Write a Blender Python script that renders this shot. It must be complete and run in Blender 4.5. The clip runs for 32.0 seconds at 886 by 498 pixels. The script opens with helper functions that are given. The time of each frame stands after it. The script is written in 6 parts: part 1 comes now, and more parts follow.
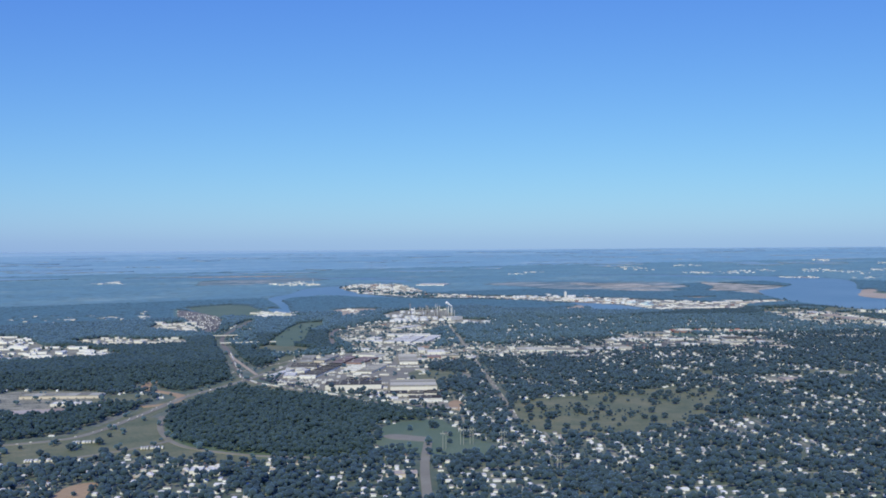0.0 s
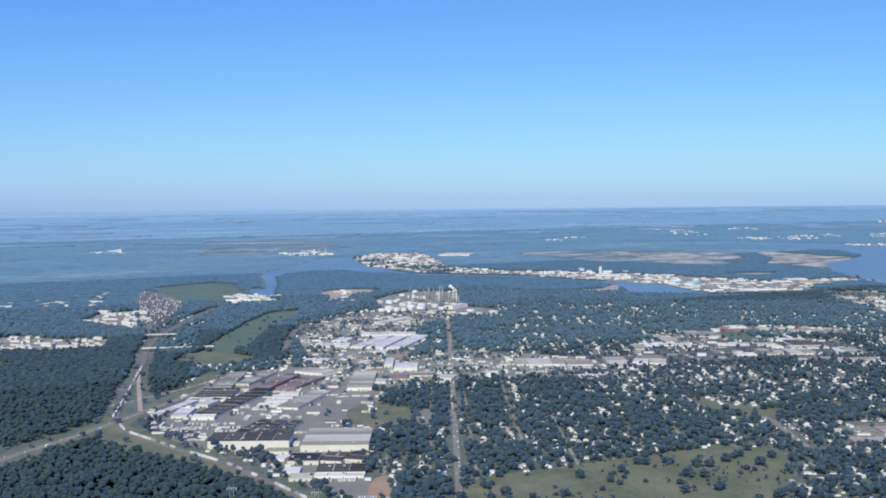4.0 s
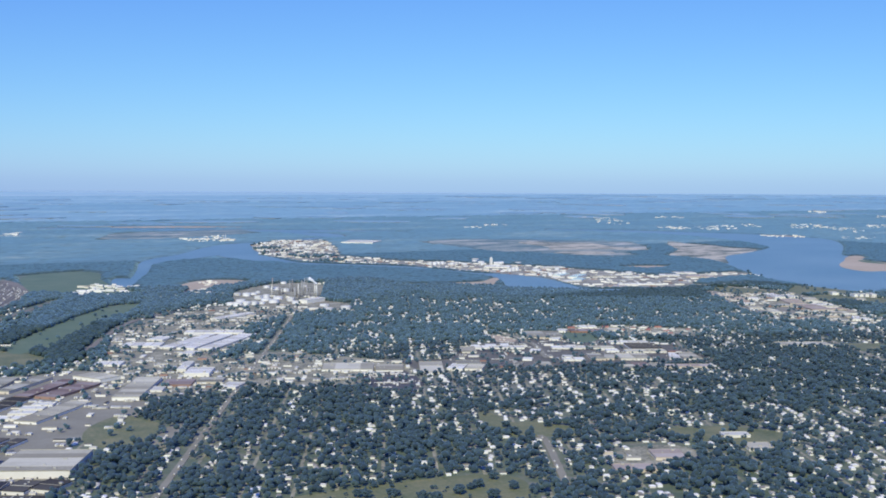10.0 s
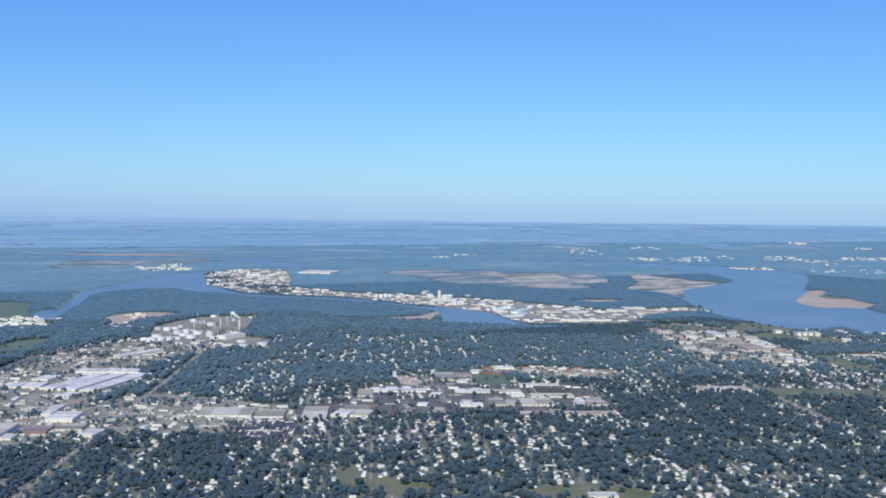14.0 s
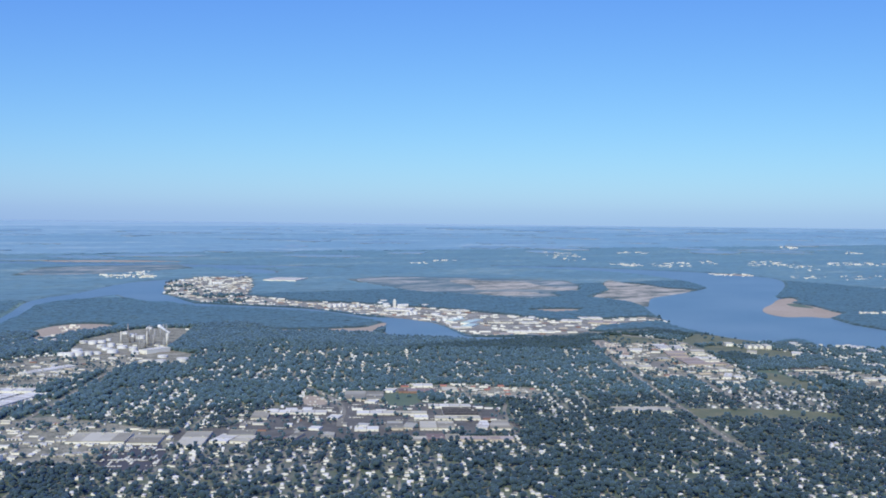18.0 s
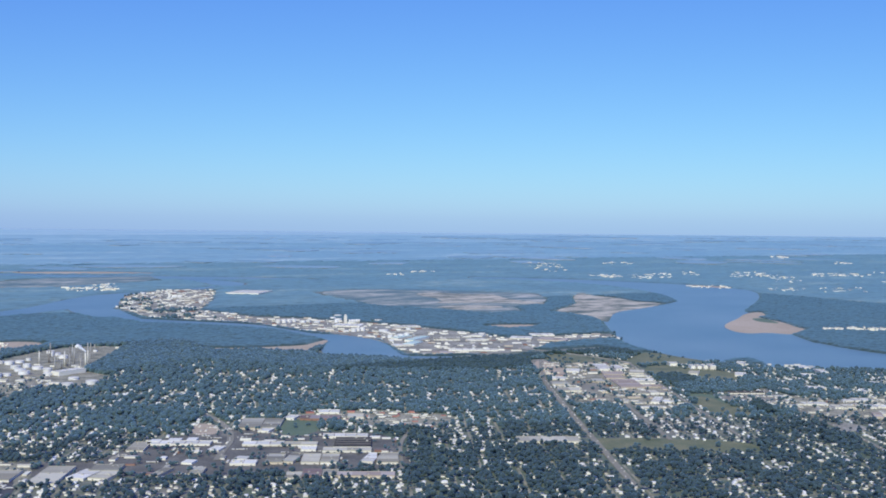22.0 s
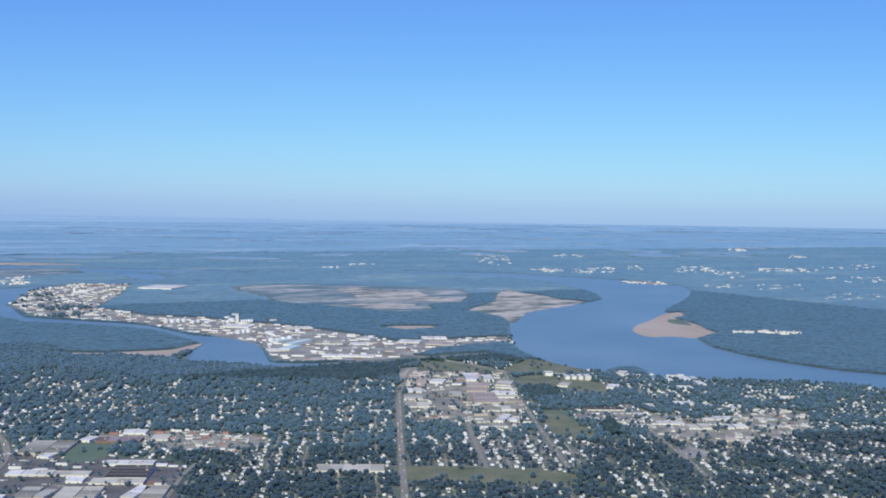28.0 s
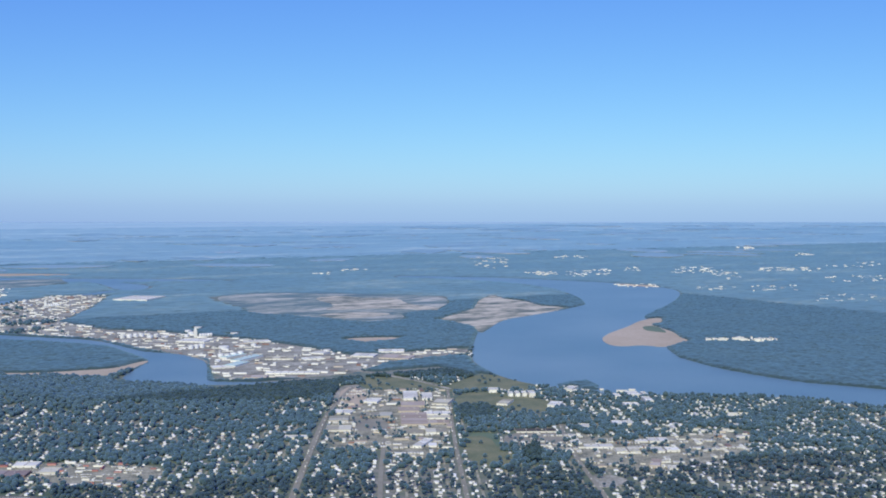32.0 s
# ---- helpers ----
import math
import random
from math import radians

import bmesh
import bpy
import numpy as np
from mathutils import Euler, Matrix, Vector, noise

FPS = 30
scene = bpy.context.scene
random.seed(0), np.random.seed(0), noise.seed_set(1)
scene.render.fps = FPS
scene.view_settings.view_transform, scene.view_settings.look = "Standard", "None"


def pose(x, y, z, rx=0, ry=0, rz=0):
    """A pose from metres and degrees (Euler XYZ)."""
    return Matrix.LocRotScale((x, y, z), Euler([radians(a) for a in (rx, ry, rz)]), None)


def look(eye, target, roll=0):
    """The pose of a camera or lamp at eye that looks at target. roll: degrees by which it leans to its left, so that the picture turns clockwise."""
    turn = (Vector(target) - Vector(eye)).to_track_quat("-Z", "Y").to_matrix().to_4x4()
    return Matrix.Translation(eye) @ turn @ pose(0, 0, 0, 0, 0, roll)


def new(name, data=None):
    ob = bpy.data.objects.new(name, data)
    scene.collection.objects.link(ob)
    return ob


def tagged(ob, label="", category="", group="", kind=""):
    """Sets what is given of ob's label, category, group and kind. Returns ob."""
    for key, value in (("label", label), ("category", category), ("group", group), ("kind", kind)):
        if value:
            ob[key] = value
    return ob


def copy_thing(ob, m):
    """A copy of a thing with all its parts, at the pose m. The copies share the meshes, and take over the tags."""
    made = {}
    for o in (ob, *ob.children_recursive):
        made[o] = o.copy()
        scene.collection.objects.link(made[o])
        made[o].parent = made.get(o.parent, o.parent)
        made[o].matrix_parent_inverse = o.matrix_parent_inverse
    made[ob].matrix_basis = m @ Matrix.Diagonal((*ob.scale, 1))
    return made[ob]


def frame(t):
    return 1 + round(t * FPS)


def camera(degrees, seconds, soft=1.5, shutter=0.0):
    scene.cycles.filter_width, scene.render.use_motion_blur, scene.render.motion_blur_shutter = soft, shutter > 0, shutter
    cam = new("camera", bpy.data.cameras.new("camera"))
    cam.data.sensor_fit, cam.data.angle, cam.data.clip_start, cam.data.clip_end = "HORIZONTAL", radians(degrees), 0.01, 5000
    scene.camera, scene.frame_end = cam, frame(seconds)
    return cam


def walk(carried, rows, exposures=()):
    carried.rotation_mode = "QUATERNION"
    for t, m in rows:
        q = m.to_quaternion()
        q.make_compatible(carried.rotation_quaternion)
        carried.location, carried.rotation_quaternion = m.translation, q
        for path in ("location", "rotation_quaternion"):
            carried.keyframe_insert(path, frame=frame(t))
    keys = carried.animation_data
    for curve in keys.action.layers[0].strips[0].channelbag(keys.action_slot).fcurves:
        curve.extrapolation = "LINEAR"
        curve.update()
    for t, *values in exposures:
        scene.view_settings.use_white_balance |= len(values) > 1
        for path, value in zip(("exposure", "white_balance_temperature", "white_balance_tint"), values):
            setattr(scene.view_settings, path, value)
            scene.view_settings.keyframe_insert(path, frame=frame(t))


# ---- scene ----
# The land is laid out at a reduced scale: one unit stands for about seven and a half metres of ground.
PATH = [
    (0.0, -187.02, -83.29, 47.63, 31.240, -0.493, -0.374),
    (0.5, -177.36, -67.65, 45.52, 31.443, -1.817, 0.033),
    (1.0, -168.07, -52.01, 42.16, 29.025, -1.716, 0.051),
    (1.5, -155.35, -38.59, 42.59, 28.304, -1.730, -0.189),
    (2.0, -141.54, -26.52, 45.09, 28.869, -1.715, -0.129),
    (2.5, -128.64, -13.61, 47.85, 29.019, -2.404, 0.097),
    (2.6, -126.09, -11.08, 48.66, 29.026, -2.469, 0.048),
    (2.7, -123.54, -8.56, 49.56, 29.034, -2.534, -0.001),
    (2.8, -121.23, -6.39, 50.45, 29.041, -2.600, -0.050),
    (2.9, -119.14, -4.57, 51.31, 29.049, -2.665, -0.099),
    (3.0, -117.27, -3.06, 52.07, 29.056, -2.730, -0.148),
    (3.1, -115.62, -1.89, 52.72, 28.923, -2.685, -0.227),
    (3.2, -114.19, -1.04, 53.25, 28.789, -2.640, -0.307),
    (3.3, -113.00, -0.54, 53.64, 28.656, -2.596, -0.386),
    (3.4, -112.04, -0.40, 53.87, 28.522, -2.551, -0.386),
    (3.5, -111.11, -0.29, 54.07, 28.389, -2.506, -0.545),
    (3.6, -110.19, -0.21, 54.23, 28.408, -2.542, -0.534),
    (3.7, -109.30, -0.15, 54.34, 28.426, -2.579, -0.522),
    (4.0, -106.71, -0.13, 54.49, 28.482, -2.688, -0.488),
    (4.5, -102.44, -0.15, 54.67, 28.685, -3.090, -0.363),
    (5.0, -98.16, -0.16, 54.86, 28.889, -3.491, -0.237),
    (5.5, -93.88, -0.17, 55.04, 28.982, -3.673, -0.180),
    (6.0, -89.57, -0.17, 55.24, 29.131, -3.955, 0.009),
    (6.5, -85.24, -0.17, 55.45, 29.323, -4.053, 0.121),
    (7.0, -80.89, -0.17, 55.67, 29.771, -4.136, 0.416),
    (7.5, -76.53, -0.16, 55.89, 30.144, -4.230, 0.615),
    (8.0, -72.15, -0.16, 56.13, 30.386, -3.860, 0.584),
    (8.5, -67.76, -0.15, 56.37, 30.523, -3.446, 0.511),
    (9.0, -63.35, -0.14, 56.62, 30.776, -3.313, 0.603),
    (9.5, -58.93, -0.13, 56.88, 30.718, -3.393, 0.357),
    (10.0, -54.49, -0.12, 57.15, 30.870, -3.552, 0.273),
    (10.5, -50.04, -0.10, 57.42, 31.040, -3.746, 0.454),
    (11.0, -45.56, -0.09, 57.71, 31.134, -3.778, 0.407),
    (11.5, -41.08, -0.08, 58.00, 31.268, -3.667, 0.565),
    (12.0, -36.58, -0.06, 58.30, 31.306, -3.428, 0.537),
    (12.5, -32.06, -0.05, 58.61, 31.386, -3.717, 0.541),
    (13.0, -27.53, -0.04, 58.93, 30.952, -4.185, 0.731),
    (13.5, -22.98, -0.03, 59.25, 30.715, -2.856, 0.250),
    (14.0, -18.41, -0.02, 59.58, 31.171, -2.131, 0.713),
    (14.5, -13.83, -0.01, 59.93, 31.416, -2.515, 0.742),
    (16.5, 4.64, -0.00, 61.37, 31.024, -2.094, 0.412),
    (17.0, 9.30, -0.01, 61.76, 30.984, -2.050, 0.439),
    (17.5, 13.97, -0.01, 62.15, 30.912, -2.051, 0.485),
    (18.0, 18.66, -0.02, 62.55, 30.921, -1.979, 0.615),
    (18.5, 23.37, -0.04, 62.95, 30.950, -1.847, 0.608),
    (19.0, 28.09, -0.06, 63.37, 30.815, -1.730, 0.531),
    (19.5, 32.82, -0.08, 63.79, 30.479, -1.719, 0.373),
    (20.0, 37.57, -0.11, 64.22, 30.547, -1.690, 0.580),
    (20.5, 42.34, -0.14, 64.66, 30.529, -1.651, 0.536),
    (21.0, 47.12, -0.18, 65.11, 30.682, -1.632, 0.680),
    (21.5, 51.92, -0.22, 65.57, 30.708, -1.629, 0.683),
    (22.0, 56.74, -0.27, 66.03, 30.670, -1.579, 0.561),
    (22.5, 61.57, -0.33, 66.51, 30.638, -1.548, 0.597),
    (23.0, 66.41, -0.39, 66.99, 30.721, -1.607, 0.539),
    (23.5, 71.27, -0.46, 67.48, 30.874, -1.712, 0.617),
    (24.0, 76.15, -0.53, 67.97, 31.198, -1.876, 0.656),
    (24.5, 81.04, -0.62, 68.48, 31.222, -1.915, 0.624),
    (25.0, 85.95, -0.71, 68.99, 31.334, -1.952, 0.709),
    (25.5, 90.87, -0.80, 69.51, 31.297, -1.994, 0.749),
    (27.5, 110.72, -1.28, 71.68, 31.488, -2.224, 0.855),
    (28.0, 115.72, -1.42, 72.25, 31.584, -2.229, 0.945),
    (28.5, 120.74, -1.56, 72.82, 31.331, -2.210, 1.158),
    (29.0, 125.77, -1.72, 73.40, 30.444, -2.313, 0.888),
    (29.5, 130.82, -1.89, 73.98, 30.284, -2.277, 0.477),
    (30.0, 135.88, -2.07, 74.58, 30.492, -2.228, 0.209),
    (30.5, 140.96, -2.26, 75.18, 30.443, -2.200, 0.029),
    (31.0, 146.05, -2.46, 75.80, 30.467, -2.228, -0.010),
    (31.5, 151.16, -2.67, 76.42, 30.412, -2.247, 0.068),
    (32.0, 156.29, -2.89, 77.04, 30.376, -2.262, 0.013),
]

cam = camera(43.72, 32.0, soft=1.8)


def heading(x, y, z, yaw, pitch, roll):
    """A camera pose from its place, its bearing (from +y towards +x), its pitch and its lean, in degrees."""
    a, b = radians(yaw), radians(pitch)
    way = Vector((math.sin(a) * math.cos(b), math.cos(a) * math.cos(b), math.sin(b)))
    return look((x, y, z), Vector((x, y, z)) + way, roll)


walk(cam, [(t, heading(*row)) for t, *row in PATH],
     exposures=[(0.0, -0.2, 6150, 10), (1.5, -0.18, 6150, 10), (3.2, 0.0, 6300, 10), (14.0, 0.0, 6300, 10), (18.0, -0.05, 6250, 10), (32.0, -0.05, 6250, 10)])

# ---- daylight ----
SUN_AZIMUTH, SUN_HEIGHT = 222.0, 38.0      # degrees clockwise from +y, degrees above the horizon
world = bpy.data.worlds.new("sky")
scene.world = world
world.use_nodes = True
wn = world.node_tree
sky = wn.nodes.new("ShaderNodeTexSky")
sky.sky_type = "NISHITA"
sky.sun_disc = False
sky.sun_elevation = radians(SUN_HEIGHT)
sky.sun_rotation = radians(SUN_AZIMUTH)
sky.altitude = 300.0
sky.air_density = 1.0
sky.dust_density = 0.38
sky.ozone_density = 3.5
wn.nodes["Background"].inputs["Strength"].default_value = 0.12
# the clear air of a summer day: the sky's own colours, leaning to blue
tone = wn.nodes.new("ShaderNodeMix")
tone.data_type, tone.blend_type = "RGBA", "MULTIPLY"
tone.inputs["Factor"].default_value = 1.0
tone.inputs["B"].default_value = (0.46, 0.69, 0.45, 1)
wn.links.new(sky.outputs["Color"], tone.inputs["A"])
air = wn.nodes.new("ShaderNodeMix")
air.data_type, air.blend_type = "RGBA", "ADD"
air.inputs["Factor"].default_value = 1.0
air.inputs["B"].default_value = (0.0, 0.0, 4.3, 1)
wn.links.new(tone.outputs["Result"], air.inputs["A"])
wn.links.new(air.outputs["Result"], wn.nodes["Background"].inputs["Color"])

sun_data = bpy.data.lights.new("sun", "SUN")
sun_data.energy = 3.6
sun_data.angle = radians(0.5)
sun_data.color = (0.98, 0.93, 0.72)
sun = new("sun", sun_data)
_a, _e = radians(SUN_AZIMUTH), radians(SUN_HEIGHT)
sun.matrix_world = look(Vector((math.sin(_a) * math.cos(_e), math.cos(_a) * math.cos(_e), math.sin(_e))) * 300, (0, 0, 0))


# ---- materials ----
def material(name, colours, rough=0.8, scale=(0.5, 6.0), random_by="", metal=0.0, bump=0.0, sheen=0.0,
             spread=(0.3, 0.7), spec=0.5, sheen_tint=(0.5, 0.78, 0.95), streak=None, sheen_rough=0.38):
    """A surface whose colour wanders between the given ones at two scales, with grain, wear and relief."""
    m = bpy.data.materials.new(name)
    m.use_nodes = True
    nt = m.node_tree
    b = nt.nodes["Principled BSDF"]
    b.inputs["Roughness"].default_value = rough
    b.inputs["Metallic"].default_value = metal
    b.inputs["Specular IOR Level"].default_value = spec
    b.inputs["Sheen Weight"].default_value = sheen
    b.inputs["Sheen Roughness"].default_value = sheen_rough
    b.inputs["Sheen Tint"].default_value = (*sheen_tint, 1)
    co = nt.nodes.new("ShaderNodeTexCoord")
    coarse, fine = nt.nodes.new("ShaderNodeTexNoise"), nt.nodes.new("ShaderNodeTexNoise")
    for node, s in ((coarse, scale[0]), (fine, scale[1])):
        node.inputs["Scale"].default_value = s
        node.inputs["Detail"].default_value = 4
        node.inputs["Roughness"].default_value = 0.62
        if streak:
            lay = nt.nodes.new("ShaderNodeMapping")
            lay.inputs["Rotation"].default_value = (0, 0, radians(28))
            lay.inputs["Scale"].default_value = (1.0 / streak, 1.0, 1.0)
            nt.links.new(co.outputs["Object"], lay.inputs["Vector"])
            nt.links.new(lay.outputs["Vector"], node.inputs["Vector"])
        else:
            nt.links.new(co.outputs["Object"], node.inputs["Vector"])
    mixed = nt.nodes.new("ShaderNodeMath")
    mixed.operation = "MULTIPLY_ADD"
    nt.links.new(fine.outputs["Fac"], mixed.inputs[0])
    mixed.inputs[1].default_value = 0.45
    half = nt.nodes.new("ShaderNodeMath")
    half.operation = "MULTIPLY"
    half.inputs[1].default_value = 0.55
    nt.links.new(coarse.outputs["Fac"], half.inputs[0])
    nt.links.new(half.outputs[0], mixed.inputs[2])
    value = mixed.outputs[0]
    if random_by:
        if random_by == "island":
            r = nt.nodes.new("ShaderNodeNewGeometry").outputs["Random Per Island"]
        else:
            r = nt.nodes.new("ShaderNodeObjectInfo").outputs["Random"]
        add = nt.nodes.new("ShaderNodeMath")
        add.operation = "MULTIPLY_ADD"
        nt.links.new(r, add.inputs[0])
        add.inputs[1].default_value = 0.5
        low = nt.nodes.new("ShaderNodeMath")
        low.operation = "MULTIPLY_ADD"
        nt.links.new(value, low.inputs[0])
        low.inputs[1].default_value = 0.6
        low.inputs[2].default_value = -0.05
        nt.links.new(low.outputs[0], add.inputs[2])
        value = add.outputs[0]
    ramp = nt.nodes.new("ShaderNodeValToRGB")
    e = ramp.color_ramp.elements
    while len(e) < len(colours):
        e.new(0.5)
    for k, c in enumerate(colours):
        e[k].position = spread[0] + (spread[1] - spread[0]) * k / max(1, len(colours) - 1)
        e[k].color = (*c, 1)
    nt.links.new(value, ramp.inputs["Fac"])
    nt.links.new(ramp.outputs["Color"], b.inputs["Base Color"])
    if bump:
        bp = nt.nodes.new("ShaderNodeBump")
        bp.inputs["Strength"].default_value = bump
        bp.inputs["Distance"].default_value = 0.1
        nt.links.new(fine.outputs["Fac"], bp.inputs["Height"])
        nt.links.new(bp.outputs["Normal"], b.inputs["Normal"])
    return m


HAZE = (0.66, 0.87, 0.93)          # sheen tint that stands in for air haze over far land
M_GROUND = material("mixed_ground", [(0.07, 0.1, 0.05), (0.1, 0.13, 0.065), (0.15, 0.17, 0.09), (0.22, 0.21, 0.14), (0.32, 0.28, 0.21)],
                    0.8, (0.012, 0.3), sheen=0.2, spread=(0.34, 0.66), spec=0.3, sheen_tint=HAZE)
# bluish sheen on leaves and canopy stands for haze in the air
M_LEAF = material("leaves", [(0.0261, 0.0429, 0.0534), (0.0325, 0.0527, 0.0608), (0.0396, 0.0632, 0.0683), (0.0507, 0.0777, 0.0779)], 0.75, (0.08, 1.5), "island", sheen=0.27, spec=0.2, sheen_tint=(0.46, 0.77, 1.0), sheen_rough=0.6)
M_WOOD = material("woodland_leaves", [(0.0233, 0.0412, 0.0396), (0.0301, 0.05, 0.0451), (0.0369, 0.0588, 0.0506), (0.0485, 0.0725, 0.0594)], 0.8, (0.05, 0.8), "island", sheen=0.23, spec=0.15, sheen_tint=(0.46, 0.77, 1.0), sheen_rough=0.6)
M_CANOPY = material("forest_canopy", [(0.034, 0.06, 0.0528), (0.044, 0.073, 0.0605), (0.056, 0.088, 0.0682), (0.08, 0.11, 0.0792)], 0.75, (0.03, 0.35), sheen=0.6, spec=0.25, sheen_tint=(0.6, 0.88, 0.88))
# each farther ring is paler: distance haze put into colour and sheen
M_FAR = material("far_woodland_hazed", [(0.0421, 0.0717, 0.0473), (0.0546, 0.086, 0.0546), (0.0744, 0.1094, 0.063), (0.1488, 0.1759, 0.0945), (0.3223, 0.3126, 0.1785)],
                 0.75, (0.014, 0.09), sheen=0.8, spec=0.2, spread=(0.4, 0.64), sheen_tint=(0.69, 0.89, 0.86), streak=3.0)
M_FARTHER = material("farther_woodland_hazed", [(0.0713, 0.1068, 0.0802), (0.0927, 0.1335, 0.0931), (0.1355, 0.1706, 0.1099), (0.2711, 0.2893, 0.1811), (0.5137, 0.4896, 0.3234)],
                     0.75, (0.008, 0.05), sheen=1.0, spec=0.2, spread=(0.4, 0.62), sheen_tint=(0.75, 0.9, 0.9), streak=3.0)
M_HORIZON = material("horizon_woodland_hazed", [(0.1195, 0.1656, 0.1234), (0.1515, 0.1987, 0.1402), (0.2231, 0.265, 0.1752), (0.3825, 0.3974, 0.2593), (0.6376, 0.621, 0.4205)],
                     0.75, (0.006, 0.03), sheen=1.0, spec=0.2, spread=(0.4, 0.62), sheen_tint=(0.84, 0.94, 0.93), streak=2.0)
M_PLAIN = material("hazed_far_plain", [(0.2661, 0.3174, 0.2348), (0.3659, 0.4009, 0.2954), (0.499, 0.5011, 0.3713), (0.6985, 0.6682, 0.5)],
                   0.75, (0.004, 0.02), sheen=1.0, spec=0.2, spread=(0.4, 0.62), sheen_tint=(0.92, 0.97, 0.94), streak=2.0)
# paler copy of the leaves, air haze put into colour and sheen
M_LEAF_HAZED = material("hazed_leaves", [(0.037, 0.0639, 0.0718), (0.044, 0.0742, 0.0798), (0.052, 0.0855, 0.0878), (0.066, 0.1009, 0.0969)], 0.75, (0.05, 1.0), "island", sheen=0.44, spec=0.2, sheen_tint=(0.46, 0.77, 0.98), sheen_rough=0.6)
M_TANFIELD = material("ploughed_earth", [(0.104, 0.13, 0.0697), (0.2496, 0.235, 0.1353), (0.4784, 0.41, 0.2624), (0.6032, 0.52, 0.3444), (0.6864, 0.6, 0.41)], 0.85, (0.045, 0.2), spread=(0.42, 0.58), sheen=0.15, streak=2.5)
M_BARK = material("bark", [(0.08, 0.06, 0.045), (0.16, 0.13, 0.1)], 0.9, (2, 12))
M_GRASS = material("mown_grass", [(0.0927, 0.1417, 0.0619), (0.139, 0.1858, 0.0825), (0.2059, 0.2297, 0.1134)], 0.75, (0.05, 1.2), sheen=0.1, sheen_tint=HAZE)
M_MEADOW = material("dry_meadow", [(0.0985, 0.1247, 0.0496), (0.1623, 0.1766, 0.0722), (0.2318, 0.2233, 0.0992), (0.3129, 0.2701, 0.1353)], 0.8, (0.09, 1.1), sheen=0.06, spread=(0.34, 0.68))
M_SOIL = material("bare_soil", [(0.336, 0.2156, 0.1092), (0.4704, 0.3234, 0.1716), (0.56, 0.4116, 0.234)], 0.9, (0.06, 1.0))
M_SAND = material("river_sand", [(0.4, 0.32, 0.2), (0.52, 0.42, 0.28), (0.6, 0.5, 0.35)], 0.85, (0.02, 0.4))
M_FALLOW = material("fallow_field", [(0.0728, 0.1, 0.0595), (0.1248, 0.15, 0.0808), (0.2288, 0.225, 0.1275), (0.3952, 0.35, 0.2167), (0.5824, 0.5, 0.34)], 0.8, (0.03, 0.16), sheen=0.35, sheen_tint=HAZE, spread=(0.42, 0.6), streak=2.5)
# haze over the distant fields is put in as strong sheen
M_FARFIELD = material("distant_hazed_field", [(0.1, 0.13, 0.095), (0.17, 0.185, 0.135), (0.27, 0.265, 0.2), (0.42, 0.39, 0.31)], 0.8, (0.008, 0.04), sheen=0.8, spread=(0.4, 0.62), sheen_tint=HAZE, streak=2.0)
M_ASPHALT = material("worn_asphalt", [(0.22, 0.203, 0.138), (0.3, 0.278, 0.195), (0.38, 0.354, 0.252)], 0.8, (0.1, 3.0))
M_AGED = material("aged_asphalt", [(0.09, 0.1, 0.065), (0.14, 0.132, 0.1), (0.2, 0.19, 0.145), (0.3, 0.285, 0.215)], 0.85, (0.12, 1.4), spread=(0.34, 0.66))
M_DARKLOT = material("fresh_asphalt", [(0.07, 0.067, 0.055), (0.1, 0.096, 0.08), (0.14, 0.134, 0.112)], 0.7, (0.1, 2.0))
M_CONCRETE = material("yard_concrete", [(0.085, 0.11, 0.06), (0.19, 0.19, 0.125), (0.33, 0.308, 0.2), (0.44, 0.408, 0.275), (0.54, 0.5, 0.345)], 0.85, (0.2, 1.6), spread=(0.34, 0.66))
M_PAVED = material("pale_paving", [(0.1, 0.12, 0.075), (0.22, 0.21, 0.15), (0.33, 0.31, 0.225), (0.44, 0.415, 0.315), (0.56, 0.53, 0.41)], 0.85, (0.1, 1.2), spread=(0.36, 0.64))
M_BALLAST = material("gravel_ballast", [(0.1716, 0.1536, 0.1178), (0.2442, 0.2208, 0.1736), (0.3036, 0.2752, 0.2232)], 0.9, (0.08, 2.0))
M_HOUSE = material("house_siding", [(0.42, 0.34, 0.26), (0.72, 0.68, 0.58), (0.85, 0.83, 0.75), (0.88, 0.87, 0.8)], 0.7, (0.4, 3.0), "island", spread=(0.15, 0.55))
M_SHINGLE = material("shingle_roof", [(0.12, 0.11, 0.095), (0.26, 0.24, 0.2), (0.55, 0.52, 0.44), (0.84, 0.82, 0.74)], 0.8, (0.4, 5.0), "island", spread=(0.2, 0.62))
M_SIDING1 = material("painted_siding", [(0.42, 0.34, 0.26), (0.7, 0.66, 0.56), (0.86, 0.84, 0.76)], 0.7, (0.4, 3.0), "object", spread=(0.15, 0.6))
M_SHINGLE1 = material("asphalt_shingles", [(0.12, 0.11, 0.095), (0.26, 0.24, 0.2), (0.55, 0.52, 0.44), (0.84, 0.82, 0.74)], 0.8, (0.4, 5.0), "object", spread=(0.2, 0.62))
M_DARKGLASS = material("dark_opening", [(0.02, 0.022, 0.025), (0.04, 0.045, 0.05)], 0.3, (0.5, 3.0))
M_STEEL = material("galvanised_steel", [(0.42, 0.4, 0.32), (0.6, 0.57, 0.46)], 0.5, (0.5, 5.0), metal=0.25)
M_TANK = material("white_tank_paint", [(0.66, 0.65, 0.62), (0.78, 0.77, 0.75), (0.84, 0.83, 0.81)], 0.5, (0.2, 2.0), "object")
